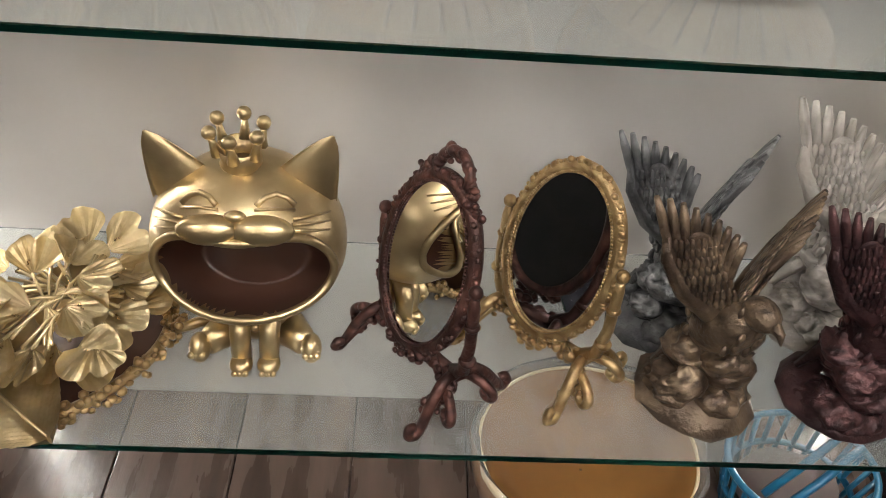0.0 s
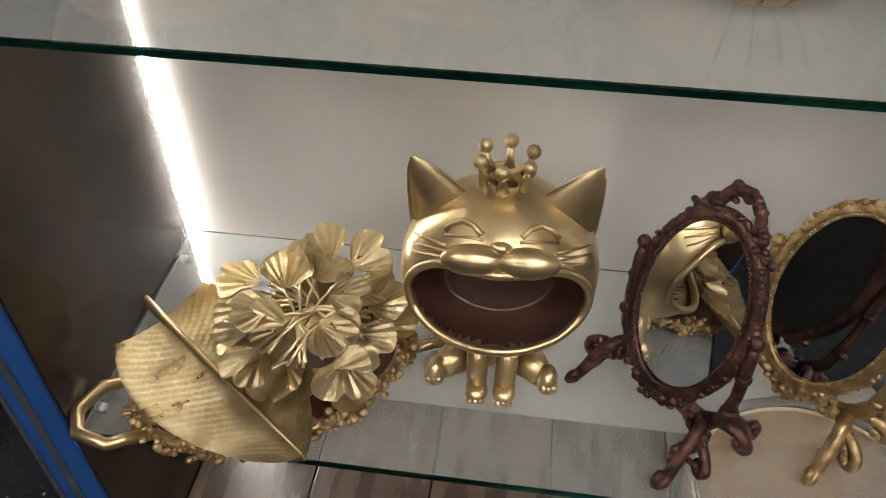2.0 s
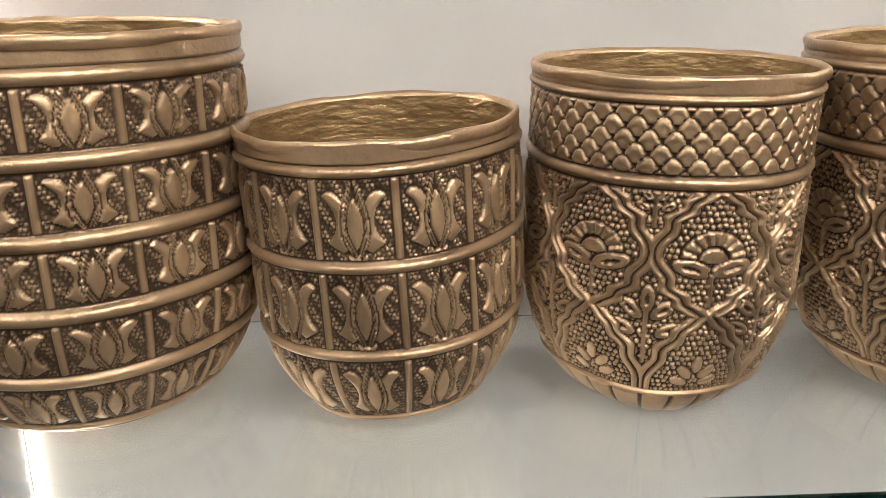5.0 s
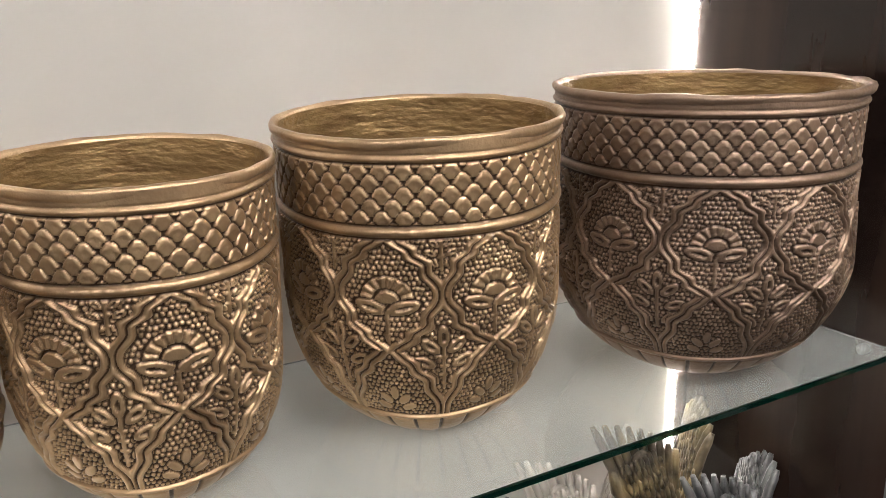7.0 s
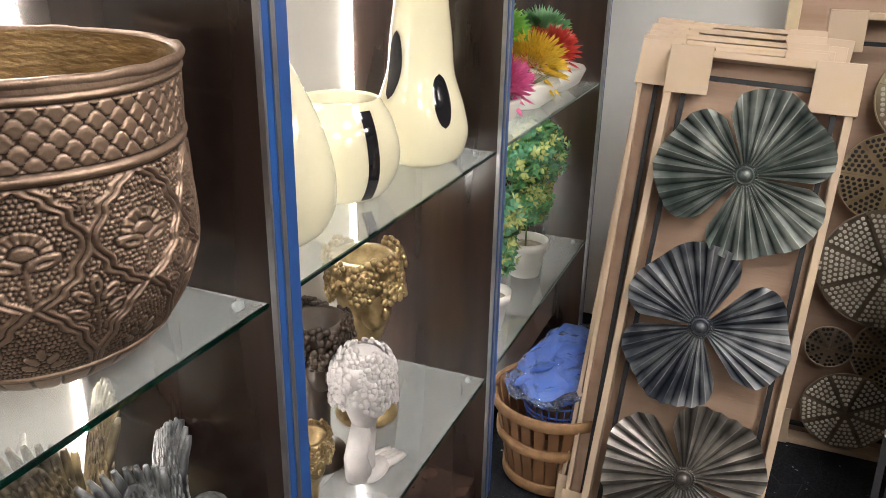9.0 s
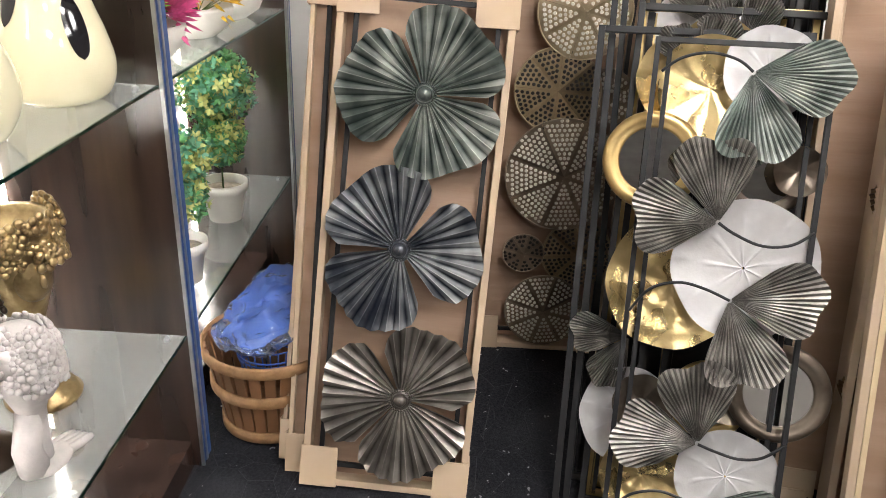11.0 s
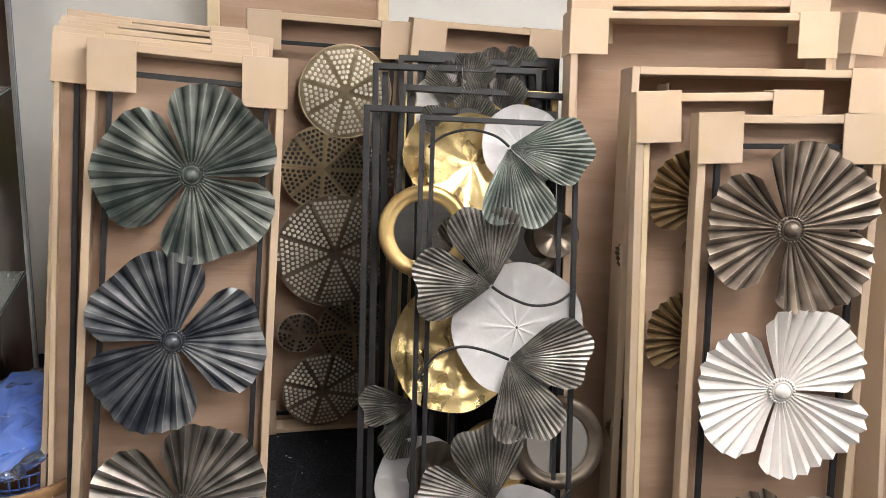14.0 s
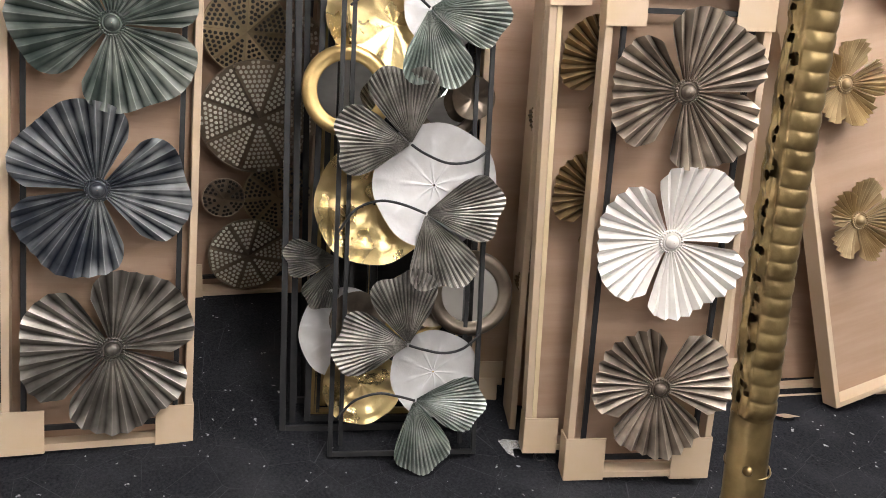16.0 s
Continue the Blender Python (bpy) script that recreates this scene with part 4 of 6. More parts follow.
for y in (1.03, 0.60):
    flower(d2, 0.16, y, 0.13, 80, M_PALEGOLD, 0.0, int(y * 70), ((-10, 34), (62, 34), (134, 34), (206, 34), (278, 34)))
carton(PD @ pose(-0.10, 0.02, -0.10, 0, 0, 0.5), 0.46, 1.40, "brown card carton behind another", 0.06)
carton(PD @ pose(-0.16, 0.03, -0.20, 0, 0, -0.5), 0.46, 1.46, "brown card carton behind another", 0.06)
carton(PD @ pose(0.50, 0.0, -0.05, 0, 0, 0.0), 0.46, 1.40, "brown card carton in the row", 0.06)


for fx, fy, w, h in ((2.06, -1.72, 0.50, 1.50), (2.00, -2.14, 0.50, 1.44), (2.28, -1.62, 0.52, 1.60), (2.26, -2.12, 0.5, 1.56)):
    carton(frame_of((fx, fy, FLOOR + 0.004), (-0.16, -0.98, 0.0), (0.10, 0.0, 0.99)), w, h, "tall brown card carton in the row by the wall", 0.07)


# ---- ornate gold stand ----
def gold_stand():
    e = empty("ornate_stand", pose(0.70, -0.53, FLOOR), "tall embossed and pierced gold metal stand", "stand")
    o = Matrix.Translation((-0.70, 0.53, -FLOOR))
    path = [(0.50, -0.536, FLOOR + 0.02), (0.555, -0.536, 0.4), (0.61, -0.536, 0.70), (0.653, -0.536, 0.869), (0.693, -0.536, 1.03), (0.72, -0.536, 1.153), (0.745, -0.536, 1.279), (0.77, -0.536, 1.42), (0.79, -0.536, 1.55)]
    pts = [Vector(p) for p in path]
    n, seg = 760, 110
    rnd = random.Random(31)
    holes = []
    z = 0.10
    while z < 1.52:
        mid = rnd.uniform(84, 108)
        for k in range(rnd.choice((2, 3, 3))):
            holes.append((mid + rnd.uniform(-13, 13), z + rnd.uniform(-0.007, 0.007), rnd.uniform(6.5, 10.5), rnd.uniform(0.0034, 0.0052)))
        z += rnd.uniform(0.018, 0.030)
    P = []
    for i in range(n + 1):
        s = i / n * (len(pts) - 1)
        k = min(int(s), len(pts) - 2)
        f = s - k
        p0, p1, p2, p3 = pts[max(k - 1, 0)], pts[k], pts[k + 1], pts[min(k + 2, len(pts) - 1)]
        p = 0.5 * ((2 * p1) + (p2 - p0) * f + (2 * p0 - 5 * p1 + 4 * p2 - p3) * f * f + (3 * p1 - p0 - 3 * p2 + p3) * f ** 3)
        h = p.z
        plain = abs(h - 0.80) < 0.055
        row = []
        for j in range(seg):
            a = 2 * math.pi * j / seg
            r = 0.0232
            if not plain:
                side = radians(122) < a < radians(270)
                if side:
                    r += 0.0021 * abs(math.sin(h * 165)) ** 0.5
                else:
                    r += 0.0042 * noise.noise(Vector((a * 3.0, h * 38, 0))) + 0.002 * noise.noise(Vector((a * 7, h * 90, 3)))
            row.append((p.x + r * math.cos(a), p.y + r * math.sin(a), h))
        P.append(row)
    bm = bmesh.new()
    vs = [[bm.verts.new(q) for q in r] for r in P]
    for i in range(n):
        h = P[i][0][2]
        for j in range(seg):
            a = 2 * math.pi * (j + 0.5) / seg
            hole = abs(h - 0.80) > 0.06 and radians(62) < a < radians(124) and any(((math.degrees(a) - ha) / hw) ** 2 + ((h - hz) / hh) ** 2 < 1 for ha, hz, hw, hh in holes)
            if not hole:
                fc = bm.faces.new((vs[i][j], vs[i][(j + 1) % seg], vs[i + 1][(j + 1) % seg], vs[i + 1][j]))
                fc.smooth = True
    ob = part("pole", bm, M_STAND, e, "", None, True)
    ob.data.transform(o)
    bm = bmesh.new()
    lathe(bm, [(0.11, 0), (0.112, 0.008), (0.09, 0.016), (0.05, 0.024), (0.035, 0.04)], 40)
    part("base", bm, M_STAND, e, "round gold base", pose(-0.20, -0.01, 0), True)
    bm = bmesh.new()
    tube(bm, arc((0, 0), 0.0255, 0, 360, 36), 0.0012, 6, caps=False)
    part("joint", bm, M_STAND, e, "", Matrix.Translation((-0.066, -0.01, 0.79 - FLOOR)), True)
    bm = bmesh.new()
    ball(bm, (0, 0, 0), 0.006, 12, 8)
    part("screw", bm, M_STAND, e, "round gold screw head", Matrix.Translation((-0.085, 0.010, 0.80 - FLOOR)), True)


M_STAND = material("old_brass", (0.34, 0.245, 0.115), 0.35, metal=0.8, second=(0.14, 0.095, 0.042), scale=26, bump=0.2, bump_scale=60, fine=0.1)
gold_stand()

# scrap of clear film and a dark clip on the carpet
M_SCRAP = glass("film_scrap", (0.95, 0.95, 0.95), 0.25, 0.75, 1.3)
bm = bmesh.new()
pts = []
for i in range(14):
    t = i / 13
    w = 0.012 + 0.022 * math.sin(t * 3.0) ** 2
    c = Vector((0.09 * (t - 0.5), 0.03 * math.sin(t * 5), 0.006 + 0.006 * abs(math.sin(t * 7))))
    pts.append([c + Vector((0, w * k, 0.004 * noise.noise(Vector((t * 9, k * 3, 0))) + 0.003)) for k in (-1, -0.5, 0, 0.5, 1)])
sheet(bm, pts)
bmesh.ops.solidify(bm, geom=bm.faces[:], thickness=0.0006)
sc = tagged(part("film_scrap", bm, M_SCRAP, None, "", pose(1.60, -0.885, FLOOR, 0, 0, -50), True), "crumpled scrap of clear plastic film on carpet", "litter")
bm = bmesh.new()
tube(bm, arc((0, 0), 0.016, 20, 330, 16, "xy", 0.004), 0.003, 8)
tagged(part("cable_tie", bm, M_BLACK, None, "", pose(1.555, -0.93, FLOOR), True), "small black plastic tie loop on carpet", "litter")


# ---- gilded things on the lower glass shelf ----
M_GILT = material("gilt_resin", (0.60, 0.46, 0.255), 0.32, metal=0.9, second=(0.42, 0.30, 0.155), scale=18, fine=0.10, bump=0.12, bump_scale=70, lo=0.25, hi=0.6)
M_MOUTH = material("brown_lacquer", (0.085, 0.036, 0.022), 0.35, second=(0.055, 0.022, 0.014), scale=8, coat=0.2)
M_BRIGHT = material("pale_gilt", (0.80, 0.67, 0.41), 0.3, metal=0.8, second=(0.46, 0.34, 0.17), scale=24, fine=0.1, bump=0.2, bump_scale=90)
M_COPPER = material("dark_copper", (0.23, 0.095, 0.075), 0.42, metal=0.6, second=(0.06, 0.028, 0.024), scale=22, fine=0.1, bump=0.7, bump_scale=130, wash=(0.03, 0.014, 0.012))
M_GILTLINE = material("antique_gilt", (0.66, 0.48, 0.24), 0.36, metal=0.7, second=(0.40, 0.265, 0.12), scale=22, fine=0.1, bump=0.7, bump_scale=130, wash=(0.20, 0.11, 0.045))


def cat_figurine(x, y, z):
    """Laughing cat with a crown and a wide open bowl of a mouth, cast in one piece."""
    bm = bmesh.new()
    seg, rings = 128, 96
    R = Vector((0.120, 0.104, 0.112))
    C = Vector((0, 0, 0.178))
    pts = []
    mouth = []
    for i in range(rings + 1):
        th = math.pi * min(max(i / rings, 0.004), 0.996)
        row, mrow = [], []
        for j in range(seg):
            a = 2 * math.pi * j / seg
            d = Vector((math.sin(th) * math.cos(a), math.sin(th) * math.sin(a), -math.cos(th)))
            p = Vector((d.x * R.x * (1 + 0.05 * max(0, -d.z)), d.y * R.y, d.z * R.z))
            u, w = p.x / 0.106, (p.z + 0.030) / (0.068 if p.z < -0.030 else 0.046 - 0.012 * math.cos(p.x * 30))
            k = u * u + w * w
            m_in = k < 1 and d.y < 0
            if m_in:
                q = math.sqrt(1 - k)
                p.y = p.y + 0.135 * min(1, q * 1.3)
            row.append(C + p)
            mrow.append(m_in)
        pts.append(row)
        mouth.append(mrow)
    rows = sheet(bm, pts, True)
    bm.faces.ensure_lookup_table()
    for n, f in enumerate(bm.faces[: rings * seg]):
        i, j = divmod(n, seg)
        if mouth[i][j] and mouth[min(i + 1, rings)][(j + 1) % seg]:
            f.material_index = 1

    ears = set()

    def skin(px, pz):
        t = 1 - (px / R.x) ** 2 - ((pz - C.z) / R.z) ** 2
        return -R.y * math.sqrt(max(t, 0.0))

    lip = []
    for k in range(72):
        a = 2 * math.pi * k / 72
        px = 0.107 * math.cos(a)
        pz = C.z - 0.030 + (0.068 if math.sin(a) < 0 else 0.046 - 0.012 * math.cos(px * 30)) * math.sin(a)
        lip.append((px, skin(px, pz) - 0.001, pz))
    tube(bm, lip + lip[:1], 0.0055, 10, caps=False)
    for s in (-1, 1):
        ball(bm, (s * 0.030, skin(0.03, C.z + 0.020) - 0.002, C.z + 0.019), (0.036, 0.016, 0.018), 24, 16)
        tube(bm, [(s * px, skin(px, pz) - 0.001, pz) for px, pz in ((0.022, 0.224), (0.031, 0.233), (0.043, 0.237), (0.055, 0.233), (0.064, 0.224))], 0.0036, 8)
        tube(bm, [(s * px, skin(px, pz) - 0.0005, pz) for px, pz in ((0.020, 0.219), (0.040, 0.2205), (0.064, 0.219))], 0.002, 8)
        for dz in (0.0, 0.012, 0.024):
            tube(bm, [(s * px, skin(px, 0.196 + dz * 0.6) - 0.0012, 0.196 + dz * 0.5 + (px - 0.06) * (dz - 0.006) * 9) for px in (0.062, 0.075, 0.088, 0.102)], [0.0028, 0.0024, 0.0019, 0.0012], 6)
        # ears: hollow pointed shells
        base = Vector((s * 0.068, 0.0, 0.250))
        tip = Vector((s * 0.106, 0.010, 0.322))
        ear, inner = [], []
        for i in range(9):
            t = i / 8
            c = base.lerp(tip, t)
            wd = 0.046 * (1 - t) ** 0.75 + 0.002
            ear.append([c + Vector((wd * math.cos(a) * 0.85 + 0.012 * s * math.sin(t * 3) * 0, wd * 0.45 * math.sin(a) - (0.012 if math.sin(a) < 0 else 0) * -1 * (1 - t), wd * -0.35 * math.cos(a) * s)) for a in (2 * math.pi * j / 20 for j in range(20))])
        for r in sheet(bm, ear, True):
            ears.update(r)
    ball(bm, (0, skin(0, 0.212) - 0.004, 0.212), (0.013, 0.008, 0.0075), 14, 10)
    tip_back = Matrix.Rotation(radians(-33), 3, "X")
    for v in bm.verts:
        if v not in ears:
            v.co = C + tip_back @ (v.co - C)
    # crown
    lathe(bm, [(0.020, 0.283), (0.0245, 0.290), (0.022, 0.296), (0.026, 0.312), (0.024, 0.312), (0.019, 0.292)], 24)
    for k in range(6):
        a = 2 * math.pi * k / 6 + 0.4
        bx, by = 0.025 * math.cos(a), 0.025 * math.sin(a)
        tube(bm, [(bx, by, 0.306), (bx * 1.12, by * 1.12, 0.320), (bx * 1.2, by * 1.2, 0.331)], [0.008, 0.0048, 0.0035], 8)
        ball(bm, (bx * 1.24, by * 1.24, 0.336), 0.0085, 12, 8)
    # seated body, arms, legs and feet
    ball(bm, (0, 0.004, 0.040), (0.048, 0.042, 0.042), 28, 18)
    for s in (-1, 1):
        tube(bm, [(s * 0.020, -0.030, 0.075), (s * 0.019, -0.050, 0.045), (s * 0.018, -0.062, 0.014)], [0.015, 0.014, 0.013], 12)
        ball(bm, (s * 0.018, -0.070, 0.012), (0.0155, 0.018, 0.012), 14, 10)
        tube(bm, [(s * 0.040, -0.018, 0.026), (s * 0.058, -0.034, 0.022), (s * 0.066, -0.046, 0.022)], [0.026, 0.020, 0.016], 12)
        ball(bm, (s * 0.073, -0.052, 0.024), (0.014, 0.020, 0.022), 14, 10)
        for q in (-0.007, 0, 0.007):
            ball(bm, (s * 0.018 + q, -0.086, 0.010), 0.0045, 8, 6)
            ball(bm, (s * 0.074 + q, -0.068, 0.026), 0.0055, 8, 6)
    ball(bm, (0, -0.040, 0.052), 0.008, 12, 8)
    ob = part("cat_figurine", bm, [M_GILT, M_MOUTH], None, "", pose(x, y, z, 0, 0, 2), True)
    return tagged(ob, "gold laughing cat figurine with crown and open bowl mouth", "figurine")


cat_figurine(-0.143, 0.872, LOW)


def ornament(bm, pts, n, size, rnd, spread=0.004):
    """Small cast buds and scrolls strewn along a line."""
    L = len(pts) - 1
    for k in range(n):
        t = (k + 0.5) / n * L
        i = min(int(t), L - 1)
        p = Vector(pts[i]).lerp(Vector(pts[i + 1]), t - i)
        p += Vector((rnd.uniform(-1, 1), rnd.uniform(-1, 1), rnd.uniform(-1, 1))) * spread
        r = size * rnd.uniform(0.6, 1.15)
        ball(bm, p, (r, r * rnd.uniform(0.6, 1.1), r * rnd.uniform(0.6, 1.1)), 8, 6)


def oval_mirror(x, y, turn, mat, label, seed, glass_mat=None):
    """A swivelling oval table mirror on two posts with scrolled feet."""
    e = empty("table_mirror", pose(x, y, LOW, 0, 0, turn) @ Matrix.Scale(1.1, 4), label, "mirror", "table mirrors")
    rnd = random.Random(seed)
    tilt = pose(0, 0, 0.175, -14, 0, 0)
    a_, b_ = 0.070, 0.108
    oval = [(a_ * math.cos(q), 0.0, b_ * math.sin(q)) for q in (2 * math.pi * k / 64 for k in range(64))]
    bm, lay = washed_bm()
    tube(bm, oval + oval[:1], 0.0085, 10, caps=False)
    for k in range(150):
        q = 2 * math.pi * k / 150
        ball(bm, (0.92 * a_ * math.cos(q), -0.0075, 0.945 * b_ * math.sin(q)), 0.0019, 6, 4)
    ornament(bm, [(p[0] * 1.07, -0.004, p[2] * 1.05) for p in oval + oval[:1]], 130, 0.0044, rnd, 0.002)
    crest = arc((0, b_ + 0.008), 0.024, -10, 190, 16, "xz", -0.002)
    if mat is M_COPPER:
        tube(bm, crest, 0.0055, 8)
        ornament(bm, crest, 22, 0.0065, rnd, 0.003)
        ornament(bm, [(-0.05, 0, b_ * 0.86), (-0.03, 0, b_ + 0.006), (0, 0, b_ + 0.03), (0.03, 0, b_ + 0.006), (0.05, 0, b_ * 0.86)], 34, 0.006, rnd, 0.004)
    ornament(bm, [(-0.04, 0, -b_ * 0.92), (0, 0, -b_ - 0.018), (0.04, 0, -b_ * 0.92)], 48, 0.0065, rnd, 0.007)
    for v in bm.verts:
        v[lay] = min(1, max(0, 0.5 + 0.9 * noise.noise(v.co * 120)))
    part("frame", bm, mat, e, "cast oval frame with buds", tilt, True)
    bm = bmesh.new()
    n = 48
    vs = [bm.verts.new((0.93 * a_ * math.cos(q), -0.004, 0.95 * b_ * math.sin(q))) for q in (2 * math.pi * k / n for k in range(n))]
    bm.faces.new(vs)
    part("glass", bm, M_MIRROR, e, "oval mirror glass", tilt)
    bm = bmesh.new()
    vs = [bm.verts.new((0.98 * a_ * math.cos(q), 0.003, 0.98 * b_ * math.sin(q))) for q in (2 * math.pi * k / n for k in range(n))]
    bm.faces.new(vs[::-1])
    part("backing", bm, M_BLACK, e, "black backing", tilt)
    bm, lay = washed_bm()
    for s in (-1, 1):
        tube(bm, [(s * 0.052, 0, 0.045), (s * 0.078, 0, 0.075), (s * 0.084, 0, 0.12), (s * 0.082, 0, 0.178), (s * 0.082, 0, 0.196)], [0.010, 0.008, 0.0065, 0.007, 0.004], 10)
        ball(bm, (s * 0.082, 0, 0.20), 0.008, 10, 8)
        ball(bm, (s * 0.083, 0, 0.15), (0.009, 0.009, 0.006), 10, 6)
        ball(bm, (s * 0.083, 0, 0.095), (0.0105, 0.0105, 0.006), 10, 6)
        for f in (-1, 1):
            plate = []
            for i in range(9):
                t = i / 8
                y, z0, z1 = f * 0.058 * t, 0.030 - 0.024 * t * t + 0.012 * math.sin(math.pi * t), 0.060 - 0.044 * t ** 1.6
                plate.append([(s * (0.066 + 0.016 * t - 0.005), y, z0), (s * (0.066 + 0.016 * t + 0.004), y, (z0 + z1) / 2), (s * (0.066 + 0.016 * t - 0.002), y, z1), (s * (0.066 + 0.016 * t - 0.009), y, (z0 + z1) / 2)])
            sheet(bm, plate, True)
            tube(bm, rounded([(s * 0.066, 0, 0.056), (s * 0.070, f * 0.020, 0.058), (s * 0.076, f * 0.040, 0.040), (s * 0.080, f * 0.055, 0.016), (s * 0.081, f * 0.064, 0.006), (s * 0.080, f * 0.073, 0.009), (s * 0.078, f * 0.070, 0.018), (s * 0.077, f * 0.064, 0.016)], 4), [0.007] * 10 + [0.0065] * 8 + [0.0058] * 11, 10)
            tube(bm, rounded([(s * 0.068, f * 0.016, 0.048), (s * 0.088, f * 0.024, 0.046), (s * 0.101, f * 0.030, 0.034), (s * 0.098, f * 0.031, 0.022), (s * 0.089, f * 0.029, 0.024), (s * 0.090, f * 0.029, 0.031)], 4), 0.0062, 10)
        ornament(bm, [(s * 0.045, 0, 0.05), (s * 0.075, -0.02, 0.045), (s * 0.08, -0.04, 0.025)], 26, 0.0065, rnd, 0.011)
    tube(bm, [(-0.06, 0, 0.05), (0, 0, 0.042), (0.06, 0, 0.05)], [0.010, 0.008, 0.010], 10)
    ornament(bm, [(-0.06, -0.006, 0.05), (0, -0.008, 0.048), (0.06, -0.006, 0.05)], 30, 0.008, rnd, 0.006)
    for v in bm.verts:
        v[lay] = min(1, max(0, 0.5 + 0.9 * noise.noise(v.co * 120)))
    part("stand", bm, mat, e, "scrolled cast stand", None, True)
    return e


oval_mirror(0.078, 0.815, -54, M_COPPER, "dark copper table mirror with cast flower frame", 5)
oval_mirror(0.243, 0.845, -48, M_GILTLINE, "gilt oval table mirror with cast leaf frame", 8)


def eagle(x, y, turn, mat, label, s=1.0, seed=1, spread=1.0):
    """A perched eagle with raised wings on a rock, one cast piece."""
    rnd = random.Random(seed)
    bm, lay = washed_bm()
    # rock: stacked uneven lumps
    for k in range(16):
        a = rnd.uniform(0, 6.28)
        h = rnd.uniform(0.0, 0.080)
        rr = 0.034 * (1 - h / 0.13)
        c = (rr * math.cos(a), rr * math.sin(a), h + 0.012)
        q = rnd.uniform(0.02, 0.034)
        ball(bm, c, (q, q * 0.9, q * rnd.uniform(0.5, 0.9)), 22, 16)
    lathe(bm, [(0.064, 0.0), (0.066, 0.008), (0.055, 0.02), (0.03, 0.03)], 13, wob=0.06)
    for v in bm.verts:
        p = v.co.copy()
        crack = 0.012 * (0.5 - abs(noise.noise(p * 46 + Vector((seed, 0, 0)))) * 1.8) + 0.008 * (0.4 - abs(noise.noise(p * 105)) * 1.6)
        v.co += Vector((p.x, p.y, p.z * 0.4)).normalized() * crack
        v.co.z = max(0.0, v.co.z)
    # body, head, tail
    turn_b = Matrix.Rotation(radians(35), 3, "X")
    ball(bm, (0, -0.004, 0.125), (0.030, 0.032, 0.052), 16, 12, 0, turn_b)
    ball(bm, (0, -0.036, 0.172), (0.017, 0.022, 0.018), 14, 10)
    tube(bm, [(0, -0.052, 0.172), (0, -0.064, 0.168), (0, -0.069, 0.158)], [0.008, 0.005, 0.001], 8)
    for k in range(7):
        q = (k - 3) * 0.007
        tube(bm, [(q * 0.6, 0.018, 0.095), (q, 0.034, 0.062), (q * 1.5, 0.044, 0.03)], [0.007, 0.008, 0.004], 6)
    for k in range(60):
        a, h = rnd.uniform(0, 6.28), rnd.uniform(-1, 1)
        v = turn_b @ Vector((0.031 * math.cos(a) * math.sqrt(1 - h * h), 0.033 * math.sin(a) * math.sqrt(1 - h * h), 0.053 * h))
        ball(bm, Vector((0, -0.004, 0.125)) + v, (0.007, 0.004, 0.009), 6, 4)
    # wings: a scaled palm of coverts and long finger feathers, swept back in a V
    for sg in (-1, 1):
        root = Vector((sg * 0.020, 0.006, 0.146))
        up = Vector(((0.72 if sg > 0 else -0.26) * spread, 0.16, 0.86)).normalized()
        chord = Vector((-sg * 0.80, -0.60, 0.10))
        chord = (chord - up * chord.dot(up)).normalized()
        face = up.cross(chord)
        turned = Matrix((chord, face, up)).transposed()

        def at(p, q, lift=0.0):
            return root + up * p + chord * (q - 0.10 * p) + face * (lift + 1.4 * (q * q) + 0.5 * p * p)

        ball(bm, at(0.050, 0.0), (0.023, 0.007, 0.060), 18, 14, 0, turned)
        tube(bm, [root, at(0.03, -0.022), at(0.075, -0.030), at(0.105, -0.024)], [0.015, 0.011, 0.008, 0.005], 10)
        for k in range(9):
            t = k / 8
            q0 = 0.020 * (2 * t - 1)
            L = 0.100 - 0.050 * t ** 1.5
            lean = -0.10 + 0.52 * t
            a = at(0.050 - 0.015 * t, q0)
            b = at(0.050 - 0.015 * t + L * 0.55, q0 + L * 0.55 * lean)
            c = at(0.050 - 0.015 * t + L, q0 + L * lean + 0.004)
            tube(bm, [a, a.lerp(b, 0.5), b, b.lerp(c, 0.6), c], [0.0050, 0.0058, 0.0056, 0.0050, 0.0028], 8)
        for row in range(9):
            for k in range(8):
                t = k / 7
                p, q = 0.004 + 0.0115 * row, (0.0225 - 0.0005 * row) * (2 * t - 1) + 0.0035 * (row % 2)
                for lift in (-1, 1):
                    ball(bm, at(p, q, lift * 0.0075 * math.sqrt(max(0.1, 1 - (q / 0.028) ** 2))), (0.0032, 0.0022, 0.0088), 6, 5, 0, turned)
    for v in bm.verts:
        v[lay] = min(1, max(0, 0.56 + 0.9 * noise.noise(v.co * 110) + 0.8 * noise.noise(v.co * 320)))
    ob = part("eagle_figurine", bm, mat, None, "", pose(x, y, LOW, 0, 0, turn) @ Matrix.Scale(s, 4), False)
    return tagged(ob, label, "figurine", "eagle figurines")


M_EGREY = material("dark_silver", (0.36, 0.36, 0.36), 0.42, metal=0.6, second=(0.12, 0.12, 0.125), scale=22, wash=(0.03, 0.03, 0.032), fine=0.12, bump=0.7, bump_scale=170)
M_EBRONZE = material("worn_bronze", (0.44, 0.32, 0.21), 0.4, metal=0.6, second=(0.15, 0.10, 0.07), scale=22, wash=(0.035, 0.022, 0.016), fine=0.12, bump=0.7, bump_scale=170)
